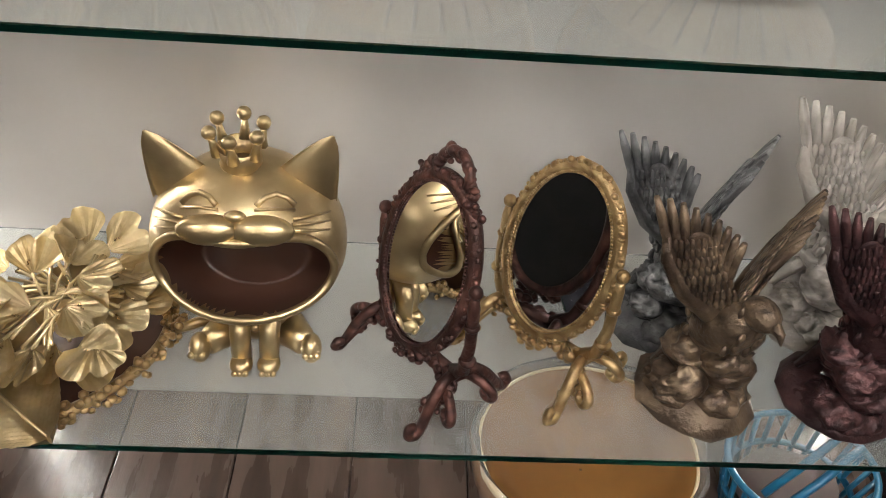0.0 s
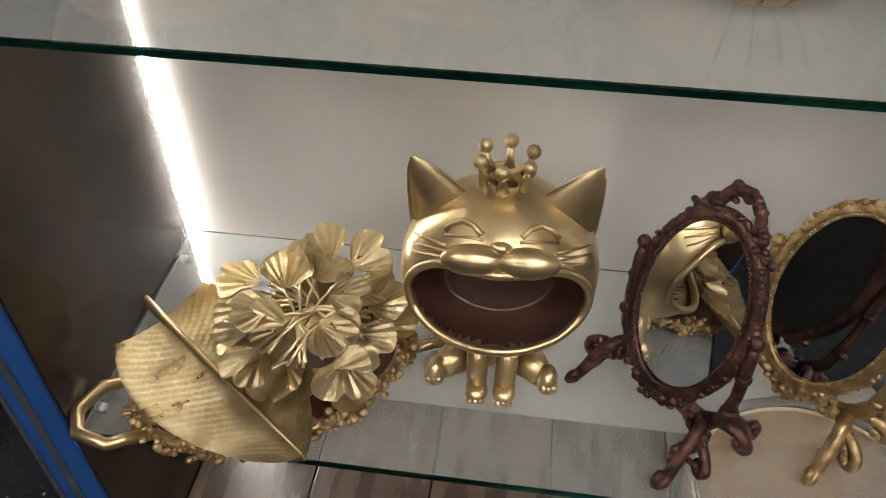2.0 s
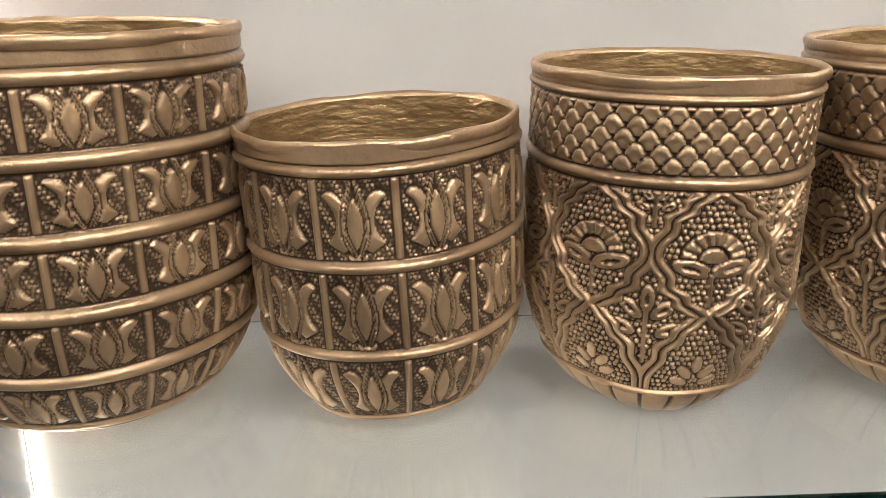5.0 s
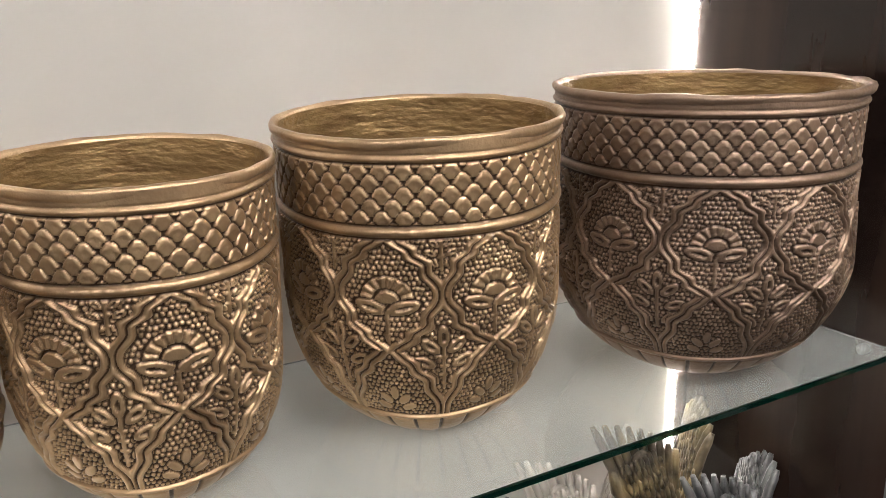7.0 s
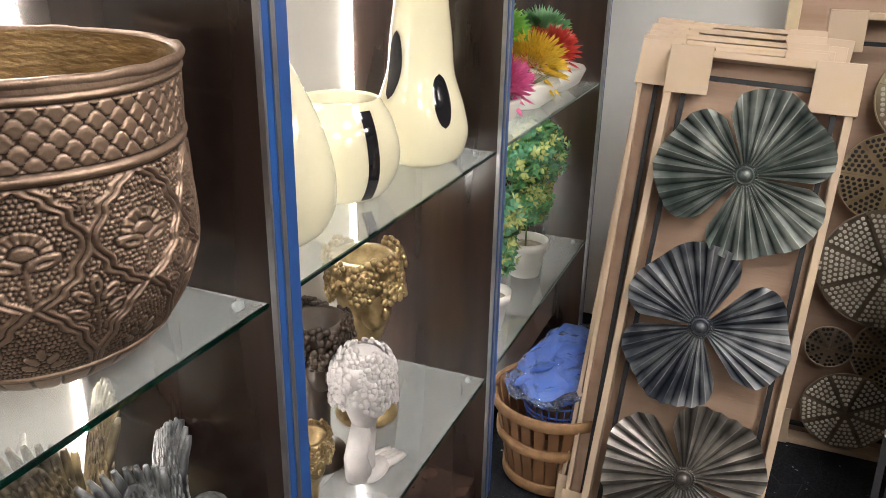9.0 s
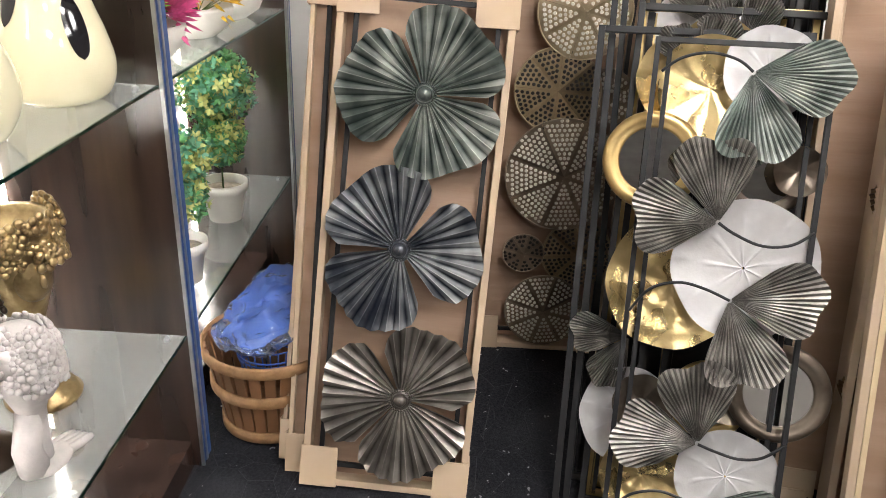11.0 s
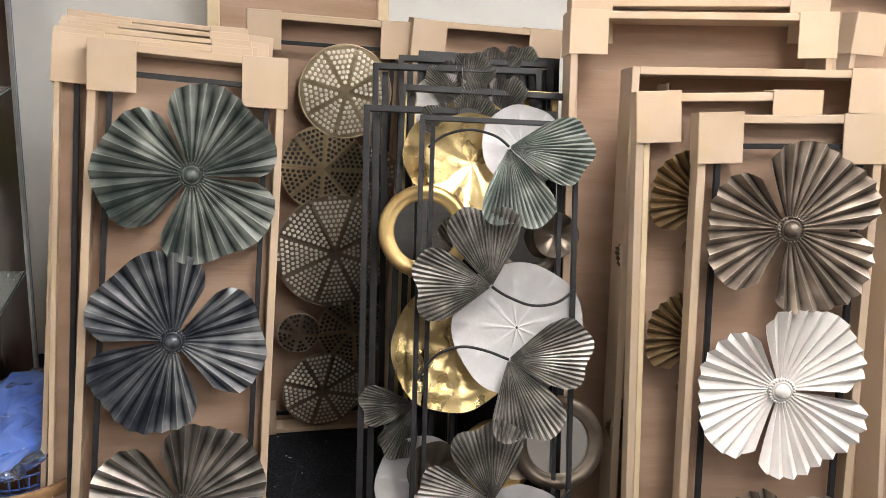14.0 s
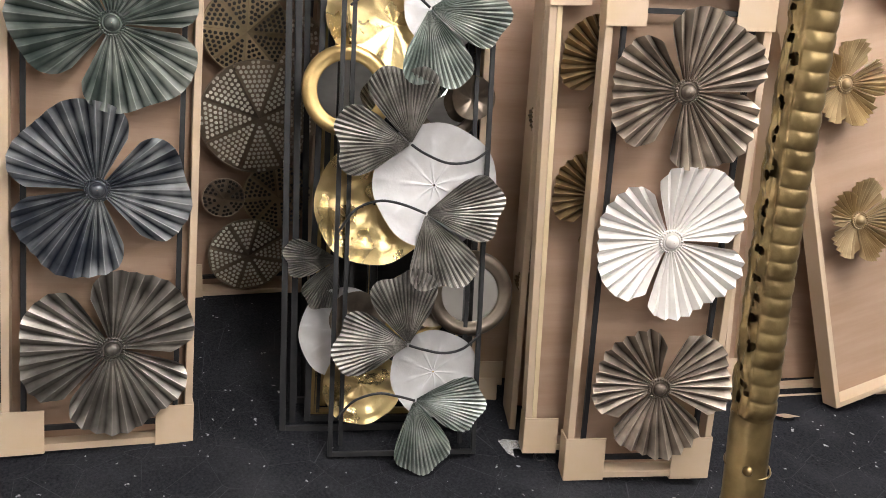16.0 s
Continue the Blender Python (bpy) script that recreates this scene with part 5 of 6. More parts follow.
M_ERED = material("dark_red_bronze", (0.22, 0.10, 0.10), 0.42, metal=0.6, second=(0.06, 0.028, 0.03), scale=22, wash=(0.022, 0.011, 0.012), fine=0.12, bump=0.7, bump_scale=170)
M_EWHITE = material("silver_white", (0.72, 0.68, 0.63), 0.45, metal=0.3, second=(0.52, 0.47, 0.42), scale=22, wash=(0.30, 0.27, 0.24), fine=0.12, bump=0.7, bump_scale=170)
M_EGOLD = material("grey_gold", (0.60, 0.45, 0.22), 0.4, metal=0.6, second=(0.16, 0.14, 0.12), scale=16, wash=(0.05, 0.04, 0.028), fine=0.12, bump=0.7, bump_scale=170)
eagle(0.432, 0.920, 24, M_EGREY, "dark silver eagle figurine with raised wings", 1.13, 3)
eagle(0.448, 0.785, 26, M_EBRONZE, "worn bronze eagle figurine with raised wings", 1.15, 4)
eagle(0.668, 0.935, 20, M_EWHITE, "silver white eagle figurine with raised wings", 1.28, 5, 0.9)
eagle(0.648, 0.785, 26, M_ERED, "dark red bronze eagle figurine with raised wings", 1.14, 6)
eagle(0.800, 0.90, 24, M_EGOLD, "grey and gold eagle figurine with raised wings", 1.45, 7)
eagle(0.850, 0.80, 30, M_EGREY, "dark silver eagle figurine near the cabinet side", 1.32, 9)


def leaf_tray():
    """Oval gilt tray with two loop handles, cast border and dark bed, and on it a ginkgo basket and a leaf dish."""
    e = empty("oval_tray", pose(-0.425, 0.80, LOW + 0.004, 0, 0, 33), "oval gilt tray with loop handles and cast flower border", "tray")
    rnd = random.Random(12)
    a_, b_ = 0.175, 0.110
    oval = [(a_ * math.cos(q), b_ * math.sin(q), 0.010) for q in (2 * math.pi * k / 72 for k in range(72))]
    bm = bmesh.new()
    bm.faces.new([bm.verts.new((p[0] * 0.98, p[1] * 0.98, 0.004)) for p in oval])
    part("bed", bm, M_MOUTH, e, "dark brown tray bed")
    bm, lay = washed_bm()
    tube(bm, oval + oval[:1], 0.008, 8, caps=False)
    ornament(bm, [(p[0] * 1.04, p[1] * 1.06, 0.014) for p in oval + oval[:1]], 420, 0.0062, rnd, 0.013)
    for v in bm.verts:
        v[lay] = min(1, max(0, 0.6 + 0.7 * noise.noise(v.co * 110)))
    part("border", bm, M_GILTLINE, e, "cast border of small flowers", None, True)
    for s in (-1, 1):
        bm = bmesh.new()
        tube(bm, [(s * (a_ - 0.005), s * -0.050, 0.016), (s * (a_ + 0.035), s * -0.058, 0.02), (s * (a_ + 0.070), s * -0.03, 0.022), (s * (a_ + 0.075), s * 0.005, 0.022), (s * (a_ + 0.045), s * 0.035, 0.02), (s * (a_ - 0.002), s * 0.035, 0.016)], [0.007, 0.0085, 0.009, 0.009, 0.0085, 0.008], 12)
        part("handle", bm, M_GILT, e, "smooth gilt loop handle", None, True)


def leaf_dish():
    e = empty("leaf_dish", pose(-0.462, 0.738, LOW + 0.050, 6, -3, 0) @ pose(0, 0, 0, 0, 0, -36) @ Matrix.Scale(1.22, 4), "gold dish shaped like a single ribbed leaf", "dish")
    bm = bmesh.new()
    n, m = 280, 26
    pts = []
    for i in range(n + 1):
        t = i / n
        w = 0.080 * math.sin(math.pi * min(1, t * 0.88 + 0.12) ** 0.85) ** 0.6 * (1 - 0.12 * t) + 0.002
        row = []
        for j in range(m + 1):
            s = j / m * 2 - 1
            rib = 0.0009 * math.sin((t * 0.26 + abs(s) * 0.05) * 640) + 0.0012 * noise.noise(Vector((t * 9, s * 2, 4)))
            row.append(((t - 0.5) * 0.235, s * w, 0.012 * s * s + 0.010 * math.cos(t * 3) + rib))
        pts.append(row)
    sheet(bm, pts)
    bmesh.ops.solidify(bm, geom=bm.faces[:], thickness=0.004)
    part("blade", bm, M_BRIGHT, e, "", None, True)
    bm = bmesh.new()
    tube(bm, [(-0.15, 0, 0.018), (-0.12, 0, 0.014), (-0.06, 0, 0.0105), (0, 0, 0.006), (0.06, 0, 0.004), (0.115, 0, 0.002)], [0.005, 0.0045, 0.0035, 0.003, 0.0022, 0.001], 8)
    part("midrib", bm, M_GILT, e, "raised stem and midrib", None, True)


def ginkgo_basket():
    e = empty("ginkgo_bowl", pose(-0.375, 0.828, LOW + 0.03, 8, 0, 0) @ Matrix.Scale(1.04, 4), "openwork gold bowl made of ginkgo leaves and stems", "bowl")
    rnd = random.Random(21)
    for k in range(24):
        ring = 0 if k < 17 else 1
        a = 2 * math.pi * (k / 17 if ring == 0 else (k - 17) / 7 + 0.1)
        rr = 0.100 if ring == 0 else 0.050
        bm, lay = washed_bm()
        petal_mesh(bm, lay, 0.056 if ring == 0 else 0.050, 0, 62, 9, 0.0011, 0.010, 40 + k, 0.004, notch=0.20, corner=0.40)
        bmesh.ops.solidify(bm, geom=bm.faces[:], thickness=0.0022)
        for v in bm.verts:
            v[lay] = min(1, 0.35 + 0.65 * v[lay] + 12 * math.hypot(v.co.x, v.co.y))
        zz = 0.055 + (0.03 if ring == 0 else 0.055) + rnd.uniform(-0.008, 0.008)
        m = pose(rr * rnd.uniform(0.5, 0.9) * math.cos(a), rr * rnd.uniform(0.5, 0.9) * math.sin(a), zz - 0.018, 0, 0, math.degrees(a)) @ pose(0, 0, 0, rnd.uniform(-22, 22), rnd.uniform(-5, 25), rnd.uniform(-65, 65))
        part("leaf", bm, M_BRIGHT, e, "", m, True)
    for k in range(26):
        a, b = rnd.uniform(0, 6.28), rnd.uniform(0, 6.28)
        p0 = Vector((0.075 * math.cos(a), 0.075 * math.sin(a), 0.078))
        p1 = Vector((0.02 * math.cos(b), 0.02 * math.sin(b), 0.070))
        p2 = Vector((0.07 * math.cos(b + 2), 0.07 * math.sin(b + 2), 0.080))
        bm = bmesh.new()
        tube(bm, [p0, p0.lerp(p1, 0.6) + Vector((0, 0, 0.01)), p1, p2], 0.0022, 7)
        part("stem", bm, M_BRIGHT, e, "thin gold stem", None, True)
    bm = bmesh.new()
    lathe(bm, [(0.03, 0.0), (0.05, 0.008), (0.066, 0.03), (0.074, 0.05)], 28)
    part("bowl", bm, M_GILT, e, "", None, True)


leaf_tray()
leaf_dish()
ginkgo_basket()

# ---- things on the base of the first cabinet ----
M_AMBER = material("amber_resin", (0.22, 0.098, 0.020), 0.4, second=(0.14, 0.058, 0.012), scale=6, coat=0.15, bump=0.1, bump_scale=14)
M_FILM = glass("plastic_film", (0.97, 0.97, 0.97), 0.12, 0.92, 1.3)
M_TEAL = material("teal_plastic", (0.015, 0.16, 0.26), 0.3, second=(0.01, 0.10, 0.20), scale=6, coat=0.3)
BASE = FLOOR + 0.08
br = empty("round_bowl", pose(0.375, 0.880, BASE) @ Matrix.Diagonal((1.2, 1.1, 1.7, 1.0)), "amber round bowl with a pale rim in clear film", "bowl")
bm = bmesh.new()
lathe(bm, [(0.07, 0.0), (0.12, 0.02), (0.148, 0.05), (0.155, 0.078), (0.150, 0.080), (0.142, 0.06), (0.10, 0.045), (0.002, 0.040)], 64)
part("bowl", bm, M_AMBER, br, "", None, True)
bm = bmesh.new()
tube(bm, arc((0, 0), 0.1535, 0, 360, 72, "xy", 0.080), 0.0025, 8, caps=False)
part("rim", bm, M_WOODPALE, br, "thin pale rim", None, True)
bm = bmesh.new()
pts = []
rnd = random.Random(4)
for i in range(7):
    r, z = ((0.06, 0.001), (0.14, 0.018), (0.162, 0.05), (0.166, 0.084), (0.163, 0.094), (0.158, 0.090), (0.154, 0.086))[i]
    pts.append([((r + 0.002 * math.sin(a * 11) + rnd.uniform(-0.0015, 0.0015)) * math.cos(a), (r + 0.002 * math.sin(a * 7)) * math.sin(a), z + 0.003 * math.sin(a * 9)) for a in (2 * math.pi * k / 80 for k in range(80))])
sheet(bm, pts, True)
fl = part("film", bm, M_FILM, br, "crinkled clear plastic film", None, True)
fl.visible_shadow = False

bg = empty("teal_basket", pose(0.74, 0.86, BASE), "teal plastic basket with handles and pierced side", "basket")
for k in range(26):
    a = 2 * math.pi * k / 26
    bm = bmesh.new()
    tube(bm, [(0.10 * math.cos(a), 0.085 * math.sin(a), 0.0), (0.125 * math.cos(a), 0.105 * math.sin(a), 0.13)], 0.005, 6)
    part("rib", bm, M_TEAL, bg, "", None, True)
bm = bmesh.new()
for z, f in ((0.006, 1.0), (0.06, 1.12), (0.13, 1.26)):
    tube(bm, [(0.10 * f * math.cos(a), 0.085 * f * math.sin(a), z) for a in (2 * math.pi * k / 48 for k in range(49))], 0.006, 8)
lathe(bm, [(0.002, 0.003), (0.098, 0.004)], 32)
part("body", bm, M_TEAL, bg, "", None, True)
for q in (-0.02, 0.02):
    bm = bmesh.new()
    tube(bm, [(-0.08, -0.07 + q, 0.12), (-0.02, -0.05 + q, 0.19), (0.06, 0.0 + q, 0.21), (0.10, 0.05 + q, 0.15)], 0.007, 8)
    part("handle", bm, M_TEAL, bg, "curved teal handle", None, True)
M_CLOTH = material("taupe_cloth", (0.17, 0.125, 0.115), 0.85, second=(0.12, 0.09, 0.082), scale=10, bump=0.3, bump_scale=60)
bm = bmesh.new()
ball(bm, (0, 0, 0.10), (0.085, 0.07, 0.05), 28, 20)
for v in bm.verts:
    v.co += 0.014 * Vector((noise.noise(v.co * 16), noise.noise(v.co * 16 + Vector((5, 0, 0))), noise.noise(v.co * 16 + Vector((0, 5, 0)))))
tagged(part("folded_cloth", bm, M_CLOTH, None, "", pose(0.74, 0.86, BASE - 0.04), True), "crumpled taupe cloth lying in a teal basket", "cloth")

# ---- the second cabinet: cream vases above, busts below ----
M_CREAM = material("cream_glaze", (0.74, 0.69, 0.50), 0.12, second=(0.68, 0.62, 0.43), scale=4, coat=0.6)
M_INK = material("black_glaze", (0.012, 0.011, 0.014), 0.1, coat=0.5)


def vase(x, y, prof, label, marks=(), seg=56, turn=0):
    e = empty("vase", pose(x + 0.012, y, UP, 0, 0, turn) @ Matrix.Diagonal((1.1, 1.1, 1.0, 1.0)), label, "vase", "cream vases")
    bm = bmesh.new()
    n = len(prof)
    fine = []
    for i in range((n - 1) * 6 + 1):
        s = i / 6
        k = min(int(s), n - 2)
        f = s - k
        q = [prof[max(k - 1, 0)], prof[k], prof[k + 1], prof[min(k + 2, n - 1)]]
        fine.append(tuple(0.5 * ((2 * q[1][c]) + (q[2][c] - q[0][c]) * f + (2 * q[0][c] - 5 * q[1][c] + 4 * q[2][c] - q[3][c]) * f * f + (3 * q[1][c] - q[0][c] - 3 * q[2][c] + q[3][c]) * f ** 3) for c in (0, 1)))
    top = fine[-1]
    lathe(bm, [(0.002, 0.001)] + fine + [(top[0] - 0.004, top[1] + 0.002), (top[0] - 0.007, top[1] - 0.004), (top[0] - 0.008, top[1] - 0.06)], seg)
    part("body", bm, M_CREAM, e, "", None, True)

    def radius(z):
        for (r0, z0), (r1, z1) in zip(fine, fine[1:]):
            if z0 <= z <= z1:
                return r0 + (r1 - r0) * (z - z0) / max(z1 - z0, 1e-6)
        return fine[-1][0]

    for kind, a, z, w, h in marks:
        bm = bmesh.new()
        pts = []
        for i in range(17):
            t = i / 16 * 2 - 1
            zz = z + h * t
            half = w * (math.sqrt(max(1 - t * t, 0.0008)) if kind == "oval" else 1)
            r = radius(zz) + 0.0012
            pts.append([(r * math.cos(radians(a) + half * s / r), r * math.sin(radians(a) + half * s / r), zz) for s in (-1, -0.6, -0.2, 0.2, 0.6, 1)])
        sheet(bm, pts)
        part("mark", bm, M_INK, e, "glossy black painted oval" if kind == "oval" else "glossy black painted stripe", None, True)
    return e


vase(1.135, 0.80, [(0.045, 0.0), (0.075, 0.03), (0.088, 0.09), (0.075, 0.17), (0.045, 0.25), (0.018, 0.31), (0.010, 0.345)], "tall cream glazed teardrop vase on glass")
vase(1.395, 0.833, [(0.05, 0.0), (0.078, 0.012), (0.101, 0.055), (0.104, 0.10), (0.092, 0.15), (0.070, 0.190)], "round cream glazed vase with black stripes", (("stripe", -118, 0.09, 0.011, 0.088), ("stripe", -185, 0.09, 0.011, 0.088), ("stripe", 30, 0.09, 0.011, 0.088)))
vase(1.70, 0.803, [(0.055, 0.0), (0.085, 0.02), (0.098, 0.07), (0.088, 0.13), (0.068, 0.20), (0.062, 0.27), (0.055, 0.33), (0.052, 0.365)], "tall cream glazed vase with black ovals", (("oval", -125, 0.15, 0.019, 0.055), ("oval", -205, 0.22, 0.019, 0.07), ("oval", -45, 0.2, 0.019, 0.07)))

M_PLASTER = material("white_plaster", (0.50, 0.46, 0.45), 0.6, second=(0.38, 0.35, 0.345), scale=20, bump=0.3, bump_scale=80)
M_BUSTGOLD = material("bust_gold", (0.52, 0.39, 0.20), 0.32, metal=0.75, second=(0.17, 0.11, 0.05), scale=20, bump=0.6, bump_scale=60)
M_BUSTDARK = material("bust_brown", (0.050, 0.032, 0.022), 0.35, metal=0.4, second=(0.025, 0.017, 0.013), scale=20, bump=0.25, bump_scale=60)


def bust_planter(x, y, mat, label, h, r, seed, base="round", turn=0):
    """A flower-wreathed head planter on a neck column, cast in one piece."""
    rnd = random.Random(seed)
    bm = bmesh.new()
    hc = h - r * 0.75
    lathe(bm, [(r * 0.30, 0.02), (r * 0.30, h * 0.25), (r * 0.34, h * 0.45), (r * 0.50, h * 0.56), (r * 0.74, hc - r * 0.2), (r * 0.84, hc + r * 0.3), (r * 0.80, hc + r * 0.55), (r * 0.62, hc + r * 0.55), (r * 0.5, hc + r * 0.1), (0.002, hc)], 28)
    ball(bm, (0, -r * 0.42, hc - r * 0.55), (r * 0.42, r * 0.40, r * 0.62), 18, 14)
    ball(bm, (0, -r * 0.84, hc - r * 0.6), (r * 0.07, r * 0.10, r * 0.16), 8, 6)
    if base == "round":
        lathe(bm, [(0.002, 0.0), (r * 0.75, 0.0), (r * 0.78, 0.008), (r * 0.70, 0.016), (r * 0.66, 0.024), (r * 0.34, 0.034), (r * 0.30, 0.05)], 36)
    else:
        ball(bm, (0.01, -0.01, 0.018), (0.05, 0.032, 0.018), 18, 12)
        for k in range(4):
            tube(bm, [(0.03, -0.02 + k * 0.012, 0.02), (0.07, -0.03 + k * 0.014, 0.016), (0.10, -0.032 + k * 0.013, 0.012)], [0.010, 0.009, 0.006], 8)
        tube(bm, [(-0.02, 0, 0.02), (-0.03, 0, 0.07), (-0.005, 0, 0.14)], [0.03, 0.026, 0.024], 12)
    full = base == "hand"
    if full:
        ball(bm, (0, 0, hc + r * 0.12), (r * 0.86, r * 0.86, r * 0.70), 24, 16)
    for k in range(150 if full else 96):
        a = rnd.uniform(0, 6.28)
        up = rnd.uniform(-0.55, 0.80) if full else rnd.uniform(-0.30, 0.62)
        z = hc + r * up
        rad = r * math.sqrt(max(0.04, 1 - (max(0, up - 0.1) / 0.76) ** 2)) * 0.90 if full else r * (0.86 + 0.06 * math.sin(k))
        c = Vector((rad * math.cos(a), rad * math.sin(a), z))
        out = Vector((math.cos(a), math.sin(a), 0.25)).normalized()
        q = out.to_track_quat("Z", "Y").to_matrix()
        s = r * rnd.uniform(0.14, 0.23)
        for p in range(5):
            b = 2 * math.pi * p / 5
            ball(bm, c + q @ Vector((s * 0.7 * math.cos(b), s * 0.7 * math.sin(b), 0.0)), (s * 0.5, s * 0.5, s * 0.28), 7, 5, 0, q)
        ball(bm, c + q @ Vector((0, 0, s * 0.12)), s * 0.25, 6, 5)
    ob = part("head_planter", bm, mat, None, "", pose(x, y, LOW_B, 0, 0, turn), True)
    return tagged(ob, label, "planter", "head planters")


bust_planter(1.375, 0.775, M_PLASTER, "white flower-wreathed head planter on a hand base", 0.312, 0.075, 2, "hand", -10)
bust_planter(1.395, 0.90, M_BUSTDARK, "dark brown flower-wreathed head planter on a round base", 0.365, 0.088, 3, "round", -40)
bust_planter(1.60, 0.89, M_BUSTGOLD, "gold flower-wreathed head planter on a round base", 0.44, 0.10, 4, "round", -30)
bust_planter(1.20, 0.80, M_BUSTGOLD, "small gold flower head planter on glass", 0.22, 0.05, 6, "round", -30)

# ---- the third cabinet: plants ----
M_POTWHITE = material("white_pot", (0.72, 0.70, 0.66), 0.5, second=(0.63, 0.61, 0.57), scale=16, bump=0.2, bump_scale=50)
M_SOIL = material("pale_moss", (0.36, 0.31, 0.25), 0.9, second=(0.2, 0.17, 0.13), scale=60, bump=0.6, bump_scale=140)
LEAVES = {"green": (0.11, 0.33, 0.11), "yellow_green": (0.55, 0.60, 0.20), "teal_green": (0.13, 0.38, 0.22), "yellow": (0.80, 0.52, 0.04), "red": (0.62, 0.035, 0.025), "pink": (0.72, 0.10, 0.30), "lime": (0.18, 0.45, 0.05)}
M_LEAF = {k: material("leaf_" + k, c, 0.5, second=tuple(q * 0.6 for q in c), scale=40) for k, c in LEAVES.items()}
M_STEM = material("green_stem", (0.08, 0.16, 0.04), 0.6)


def white_pot(parent, r, h):
    bm = bmesh.new()
    lathe(bm, [(0.002, 0.0), (r * 0.66, 0.0), (r * 0.86, h * 0.76), (r * 0.98, h * 0.78), (r, h), (r * 0.9, h), (r * 0.84, h * 0.8), (r * 0.8, h * 0.76)], 36)
    part("pot", bm, M_POTWHITE, parent, "white ribbed plastic pot", None, True)
    bm = bmesh.new()
    lathe(bm, [(0.002, h * 0.8), (r * 0.5, h * 0.82), (r * 0.84, h * 0.79)], 24)
    part("moss", bm, M_SOIL, parent, "pale moss", None, True)


def sprigs(parent, clumps, mats, seed, n, leaf, name="foliage", grass=False):
    """Many small leaves on twigs, each clump a ball of sprigs with gaps."""
    rnd = random.Random(seed)
    for mi, mk in enumerate(mats):
        bm = bmesh.new()
        for (cx, cy, cz, r), w in clumps:
            for k in range(int(n * w[mi])):
                d = Vector((rnd.gauss(0, 1), rnd.gauss(0, 1), rnd.gauss(0, 1) * (0.9 if not grass else 0.6) + (0.9 if grass else 0.1))).normalized()
                q = r * (rnd.uniform(0.55, 1.08) if not grass else rnd.uniform(0.5, 1.0))
                p = Vector((cx, cy, cz)) + d * q
                if grass:
                    sd = d.orthogonal().normalized() * leaf * 0.12
                    L = d * leaf + Vector((0, 0, -0.2 * leaf))
                    v = [bm.verts.new(c) for c in (p - sd, p + sd, p + L * 0.6 + sd * 0.8, p + L, p + L * 0.6 - sd * 0.8)]
                    bm.faces.new(v)
                    continue
                for s in range(5):
                    b = 2 * math.pi * s / 5 + rnd.uniform(0, 1)
                    t1 = d.orthogonal().normalized()
                    t2 = d.cross(t1)
                    o = (t1 * math.cos(b) + t2 * math.sin(b) + d * rnd.uniform(0.2, 0.9)).normalized()
                    sd = o.cross(d)
                    if sd.length < 1e-4:
                        continue
                    sd = sd.normalized() * leaf * 0.24
                    f = bm.faces.new([bm.verts.new(c) for c in (p, p + o * leaf * 0.5 + sd, p + o * leaf, p + o * leaf * 0.5 - sd)])
        tagged(part(name, bm, M_LEAF[mk], parent, "tufts of small artificial leaves"), kind="stuff")
    bm = bmesh.new()
    for (cx, cy, cz, r), w in clumps:
        for k in range(26):
            d = Vector((rnd.gauss(0, 1), rnd.gauss(0, 1), rnd.gauss(0, 1))).normalized()
            tube(bm, [(cx, cy, cz - r * 0.5), Vector((cx, cy, cz)) + d * r * 0.95], [0.0016, 0.0008], 4, caps=False)
        tube(bm, [(0, 0, 0.06), (cx * 0.6, cy * 0.6, cz - r), (cx, cy, cz)], 0.003, 5)
    part("stem", bm, M_STEM, parent, "thin green stems", None, True)


def topiary(x, y, z, r, h, clumps, mats, seed, label):
    e = empty("potted_plant", pose(x, y, z), label, "potted plant", "artificial plants")
    white_pot(e, r, h)
    sprigs(e, clumps, mats, seed, 190, 0.024)


topiary(2.17, 0.78, LOW_B, 0.07, 0.12, (((0, 0, 0.25, 0.075), (1, 0.7, 0.6)), ((0.0, -0.02, 0.36, 0.07), (0.6, 1.0, 0.2))), ("teal_green", "yellow_green", "green"), 1, "green and yellow artificial bush in a white pot")
topiary(2.62, 0.80, LOW_B, 0.08, 0.13, (((0, 0, 0.27, 0.075), (0.5, 0.9, 0.8)), ((0.0, 0.0, 0.44, 0.115), (0.9, 0.9, 1.0))), ("teal_green", "yellow_green", "green"), 2, "tall green artificial bush in a white pot")
topiary(2.38, 0.90, LOW_B, 0.07, 0.12, (((0, 0, 0.28, 0.09), (0.9, 0.5, 0.9)),), ("teal_green", "yellow_green", "green"), 3, "small green artificial bush in a white pot")


def grass_bowl(x, y, r, tufts, seed, label):
    e = empty("potted_plant", pose(x, y, UP), label, "potted plant", "artificial plants")
    bm = bmesh.new()
    lathe(bm, [(0.002, 0.0), (r * 0.5, 0.0), (r * 0.85, 0.03), (r, 0.075), (r * 0.95, 0.085), (r * 0.88, 0.07), (r * 0.5, 0.06), (0.002, 0.06)], 40)
    part("bowl", bm, M_POTWHITE, e, "white bowl planter", None, True)
    for k, (mk, px, py, pz, q) in enumerate(tufts):
        sprigs(e, (((px, py, pz, q), (1,)),), (mk,), seed + k, 700, 0.042, "grass_tuft", True)


grass_bowl(2.13, 0.80, 0.10, (("pink", 0.02, -0.03, 0.10, 0.075), ("lime", -0.06, 0.02, 0.12, 0.07), ("green", 0.03, 0.11, 0.20, 0.09)), 5, "white bowl of pink and green artificial grass")
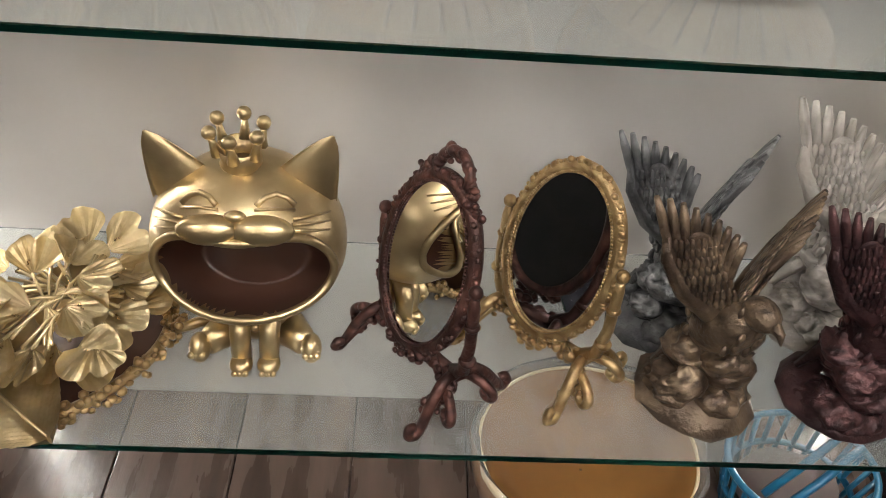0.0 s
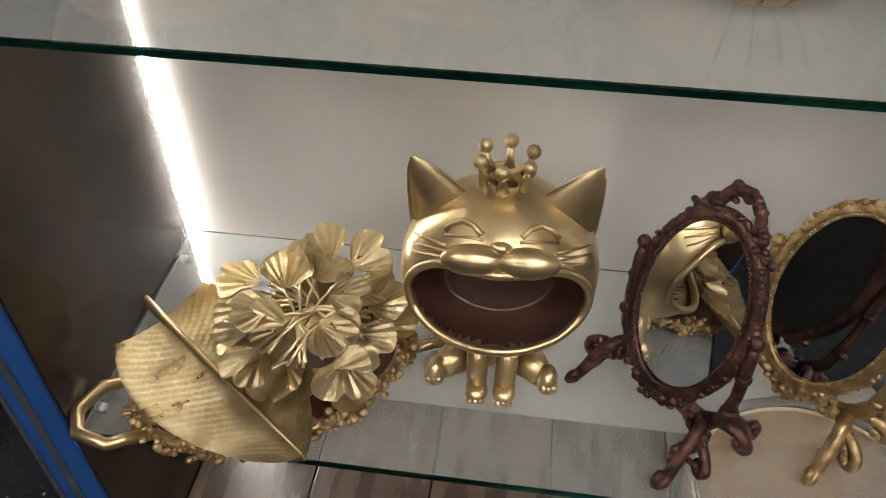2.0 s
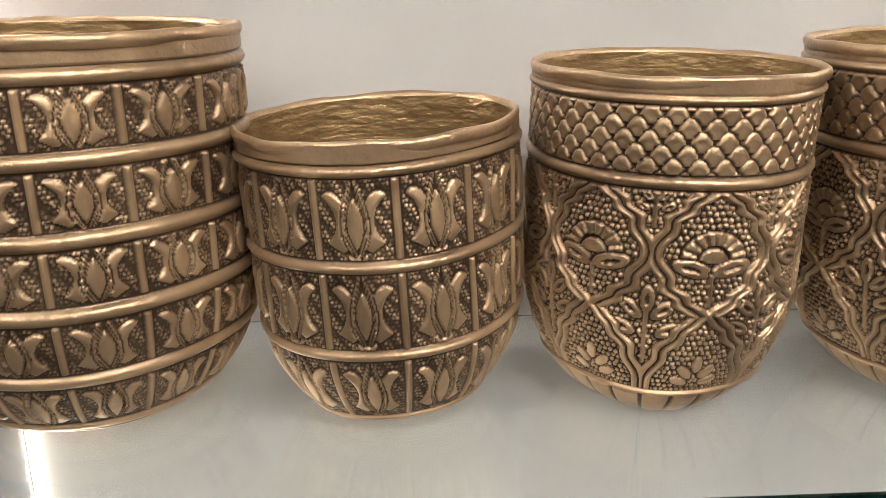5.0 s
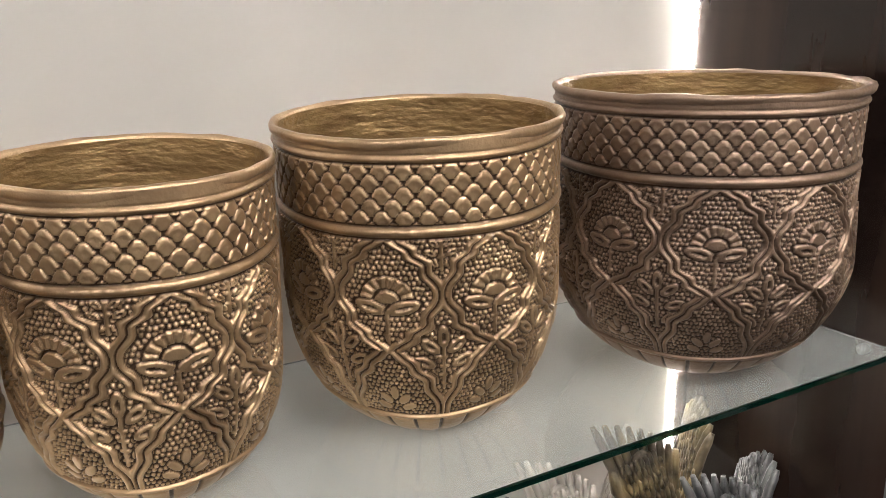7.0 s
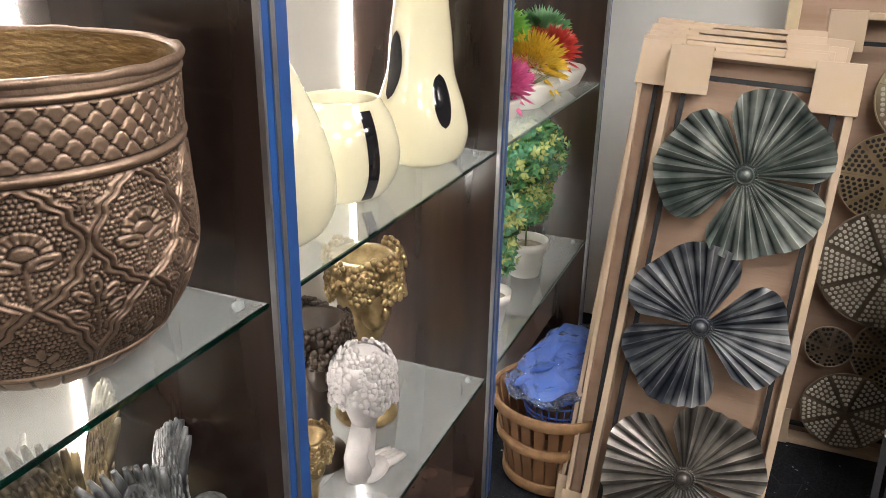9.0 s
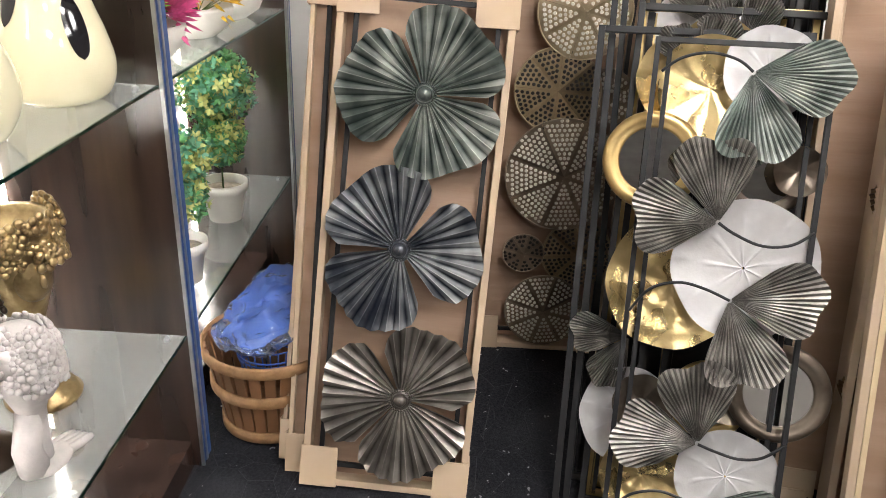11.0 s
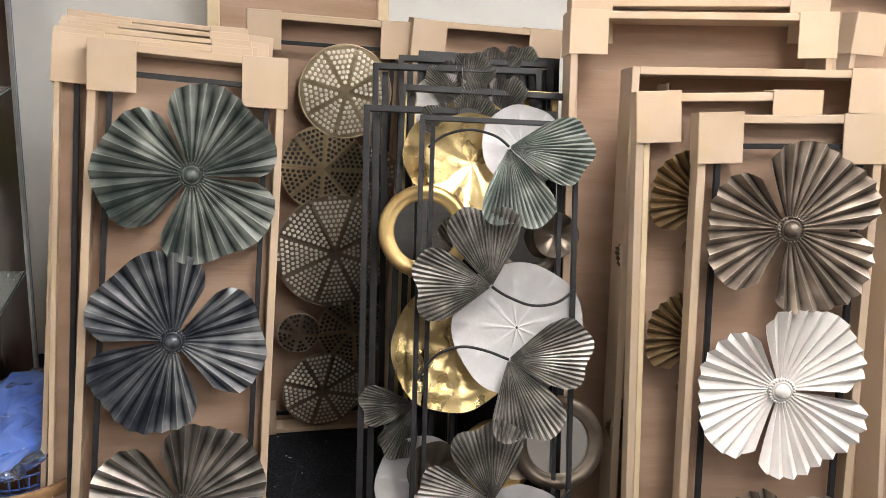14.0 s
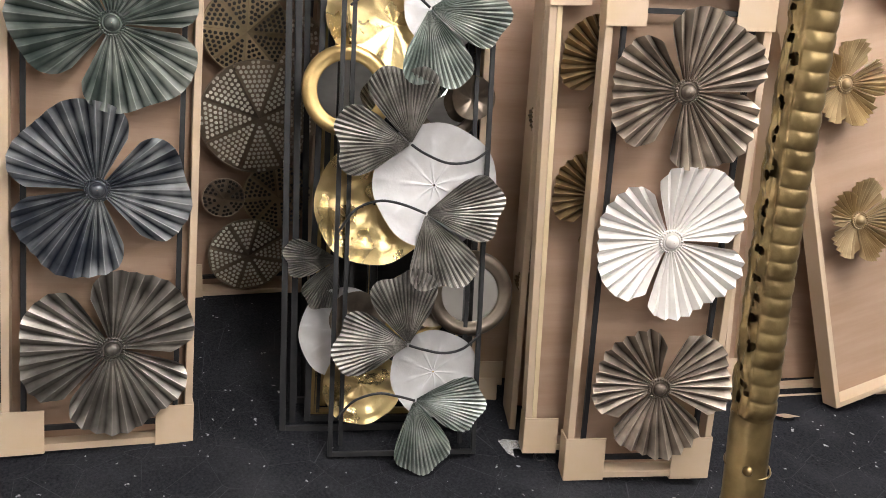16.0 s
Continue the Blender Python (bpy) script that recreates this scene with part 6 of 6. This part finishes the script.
grass_bowl(2.46, 0.80, 0.12, (("yellow", 0.0, -0.02, 0.11, 0.10), ("lime", 0.02, 0.10, 0.20, 0.09)), 15, "white bowl of yellow and green artificial grass")
grass_bowl(2.80, 0.81, 0.13, (("red", -0.05, -0.01, 0.12, 0.085), ("green", 0.07, 0.05, 0.17, 0.08)), 25, "white bowl of red and green artificial grass")

# ---- basket and bag on the floor ----
M_SLAT = material("basket_wood", (0.26, 0.13, 0.06), 0.55, second=(0.14, 0.065, 0.03), scale=12, stretch=(1, 1, 0.2), rand=0.2)
M_ROPE = material("bark_band", (0.34, 0.19, 0.09), 0.7, second=(0.22, 0.12, 0.055), scale=40, bump=0.6, bump_scale=90)
M_BAGBLUE = material("blue_goods", (0.014, 0.055, 0.27), 0.45, second=(0.03, 0.085, 0.32), scale=14)
bx, by = 2.11, 0.535
sb = empty("slat_basket", pose(bx, by, FLOOR) @ Matrix.Scale(1.34, 4), "round brown wooden slat basket on the carpet", "basket")
for k in range(26):
    a = 360 * k / 26
    bm = boxed(-0.0025, 0.0025, -0.011, 0.011, 0.0, 0.21, 0.001)
    part("slat", bm, M_SLAT, sb, "", pose(0.095 * math.cos(radians(a)), 0.095 * math.sin(radians(a)), 0, 0, 0, a) @ pose(0, 0, 0, 0, 10, 0))
for z, r in ((0.02, 0.104), (0.12, 0.122), (0.20, 0.136)):
    bm = bmesh.new()
    lathe(bm, [(r, z - 0.014), (r + 0.005, z - 0.010), (r + 0.005, z + 0.010), (r, z + 0.014), (r - 0.002, z)], 48)
    part("band", bm, M_ROPE, sb, "flat woven bark band", None, True)
bm = bmesh.new()
lathe(bm, [(0.002, 0.012), (0.095, 0.012)], 32)
part("bottom", bm, M_SLAT, sb)
M_BAGFILM = glass("crinkled_film", (0.95, 0.97, 1.0), 0.06, 0.97, 1.35)
M_DRIED = material("dried_pods", (0.30, 0.19, 0.09), 0.7, second=(0.18, 0.11, 0.05), scale=20, rand=0.2)
rnd = random.Random(77)
for k in range(14):
    bm = bmesh.new()
    a = rnd.uniform(-0.6, 1.6)
    ball(bm, (0, 0, 0), (0.022, 0.016, 0.010), 10, 8)
    for v in bm.verts:
        v.co.z += 6 * v.co.x ** 2
    tagged(part("dried_pod", bm, M_DRIED, None, "", pose(bx + 0.125 * math.cos(a), by + 0.125 * math.sin(a), FLOOR + 0.27 + 0.004 * (k % 4), rnd.uniform(0, 60), rnd.uniform(0, 60), rnd.uniform(0, 360)), True), "curled brown dried pod in the slat basket", "dried pod", "dried pods")
wb = empty("wire_basket", pose(bx - 0.015, by - 0.01, FLOOR + 0.20), "small blue and white plastic basket set in another", "basket")
bm = bmesh.new()
for z, r in ((0.0, 0.085), (0.04, 0.095), (0.055, 0.099), (0.09, 0.106)):
    tube(bm, arc((0, 0), r, 0, 360, 40, "xy", z), 0.0025, 6, caps=False)
for k in range(30):
    a = 2 * math.pi * k / 30
    tube(bm, [(0.085 * math.cos(a), 0.085 * math.sin(a), 0), (0.106 * math.cos(a), 0.106 * math.sin(a), 0.09)], 0.002, 5)
part("rib_cage", bm, M_BAGBLUE, wb, "blue plastic ribs", None, True)
bm = bmesh.new()
ball(bm, (0, 0, 0), (0.095, 0.075, 0.055), 36, 26)
for v in bm.verts:
    v.co += 0.034 * Vector((noise.noise(v.co * 26), noise.noise(v.co * 26 + Vector((7, 0, 0))), noise.noise(v.co * 26 + Vector((0, 7, 0)))))
    v.co.z += max(0, v.co.x) * 0.6 + 0.012 * (1 - abs(noise.noise(v.co * 44)) * 3)
pb = tagged(new("plastic_bag"), "clear plastic bag of blue goods lying in a basket", "bag")
pb.matrix_basis = pose(bx, by - 0.01, FLOOR + 0.345, 0, -8, -20) @ Matrix.Diagonal((1.5, 1.4, 0.66, 1))
part("bundle", bm, M_BAGBLUE, pb, "blue bundle inside", None, True)
bm = bmesh.new()
ball(bm, (0, 0, 0.004), (0.118, 0.092, 0.068), 60, 44)
for v in bm.verts:
    v.co += 0.022 * Vector((noise.noise(v.co * 30), noise.noise(v.co * 30 + Vector((7, 0, 0))), noise.noise(v.co * 30 + Vector((0, 7, 0))))) + 0.012 * Vector((0, 0, 1 - 3 * abs(noise.noise(v.co * 60))))
    v.co.z += max(0, v.co.x) * 0.6
fm = part("film", bm, M_BAGFILM, pb, "crumpled clear film", None, False)
fm.visible_shadow = False
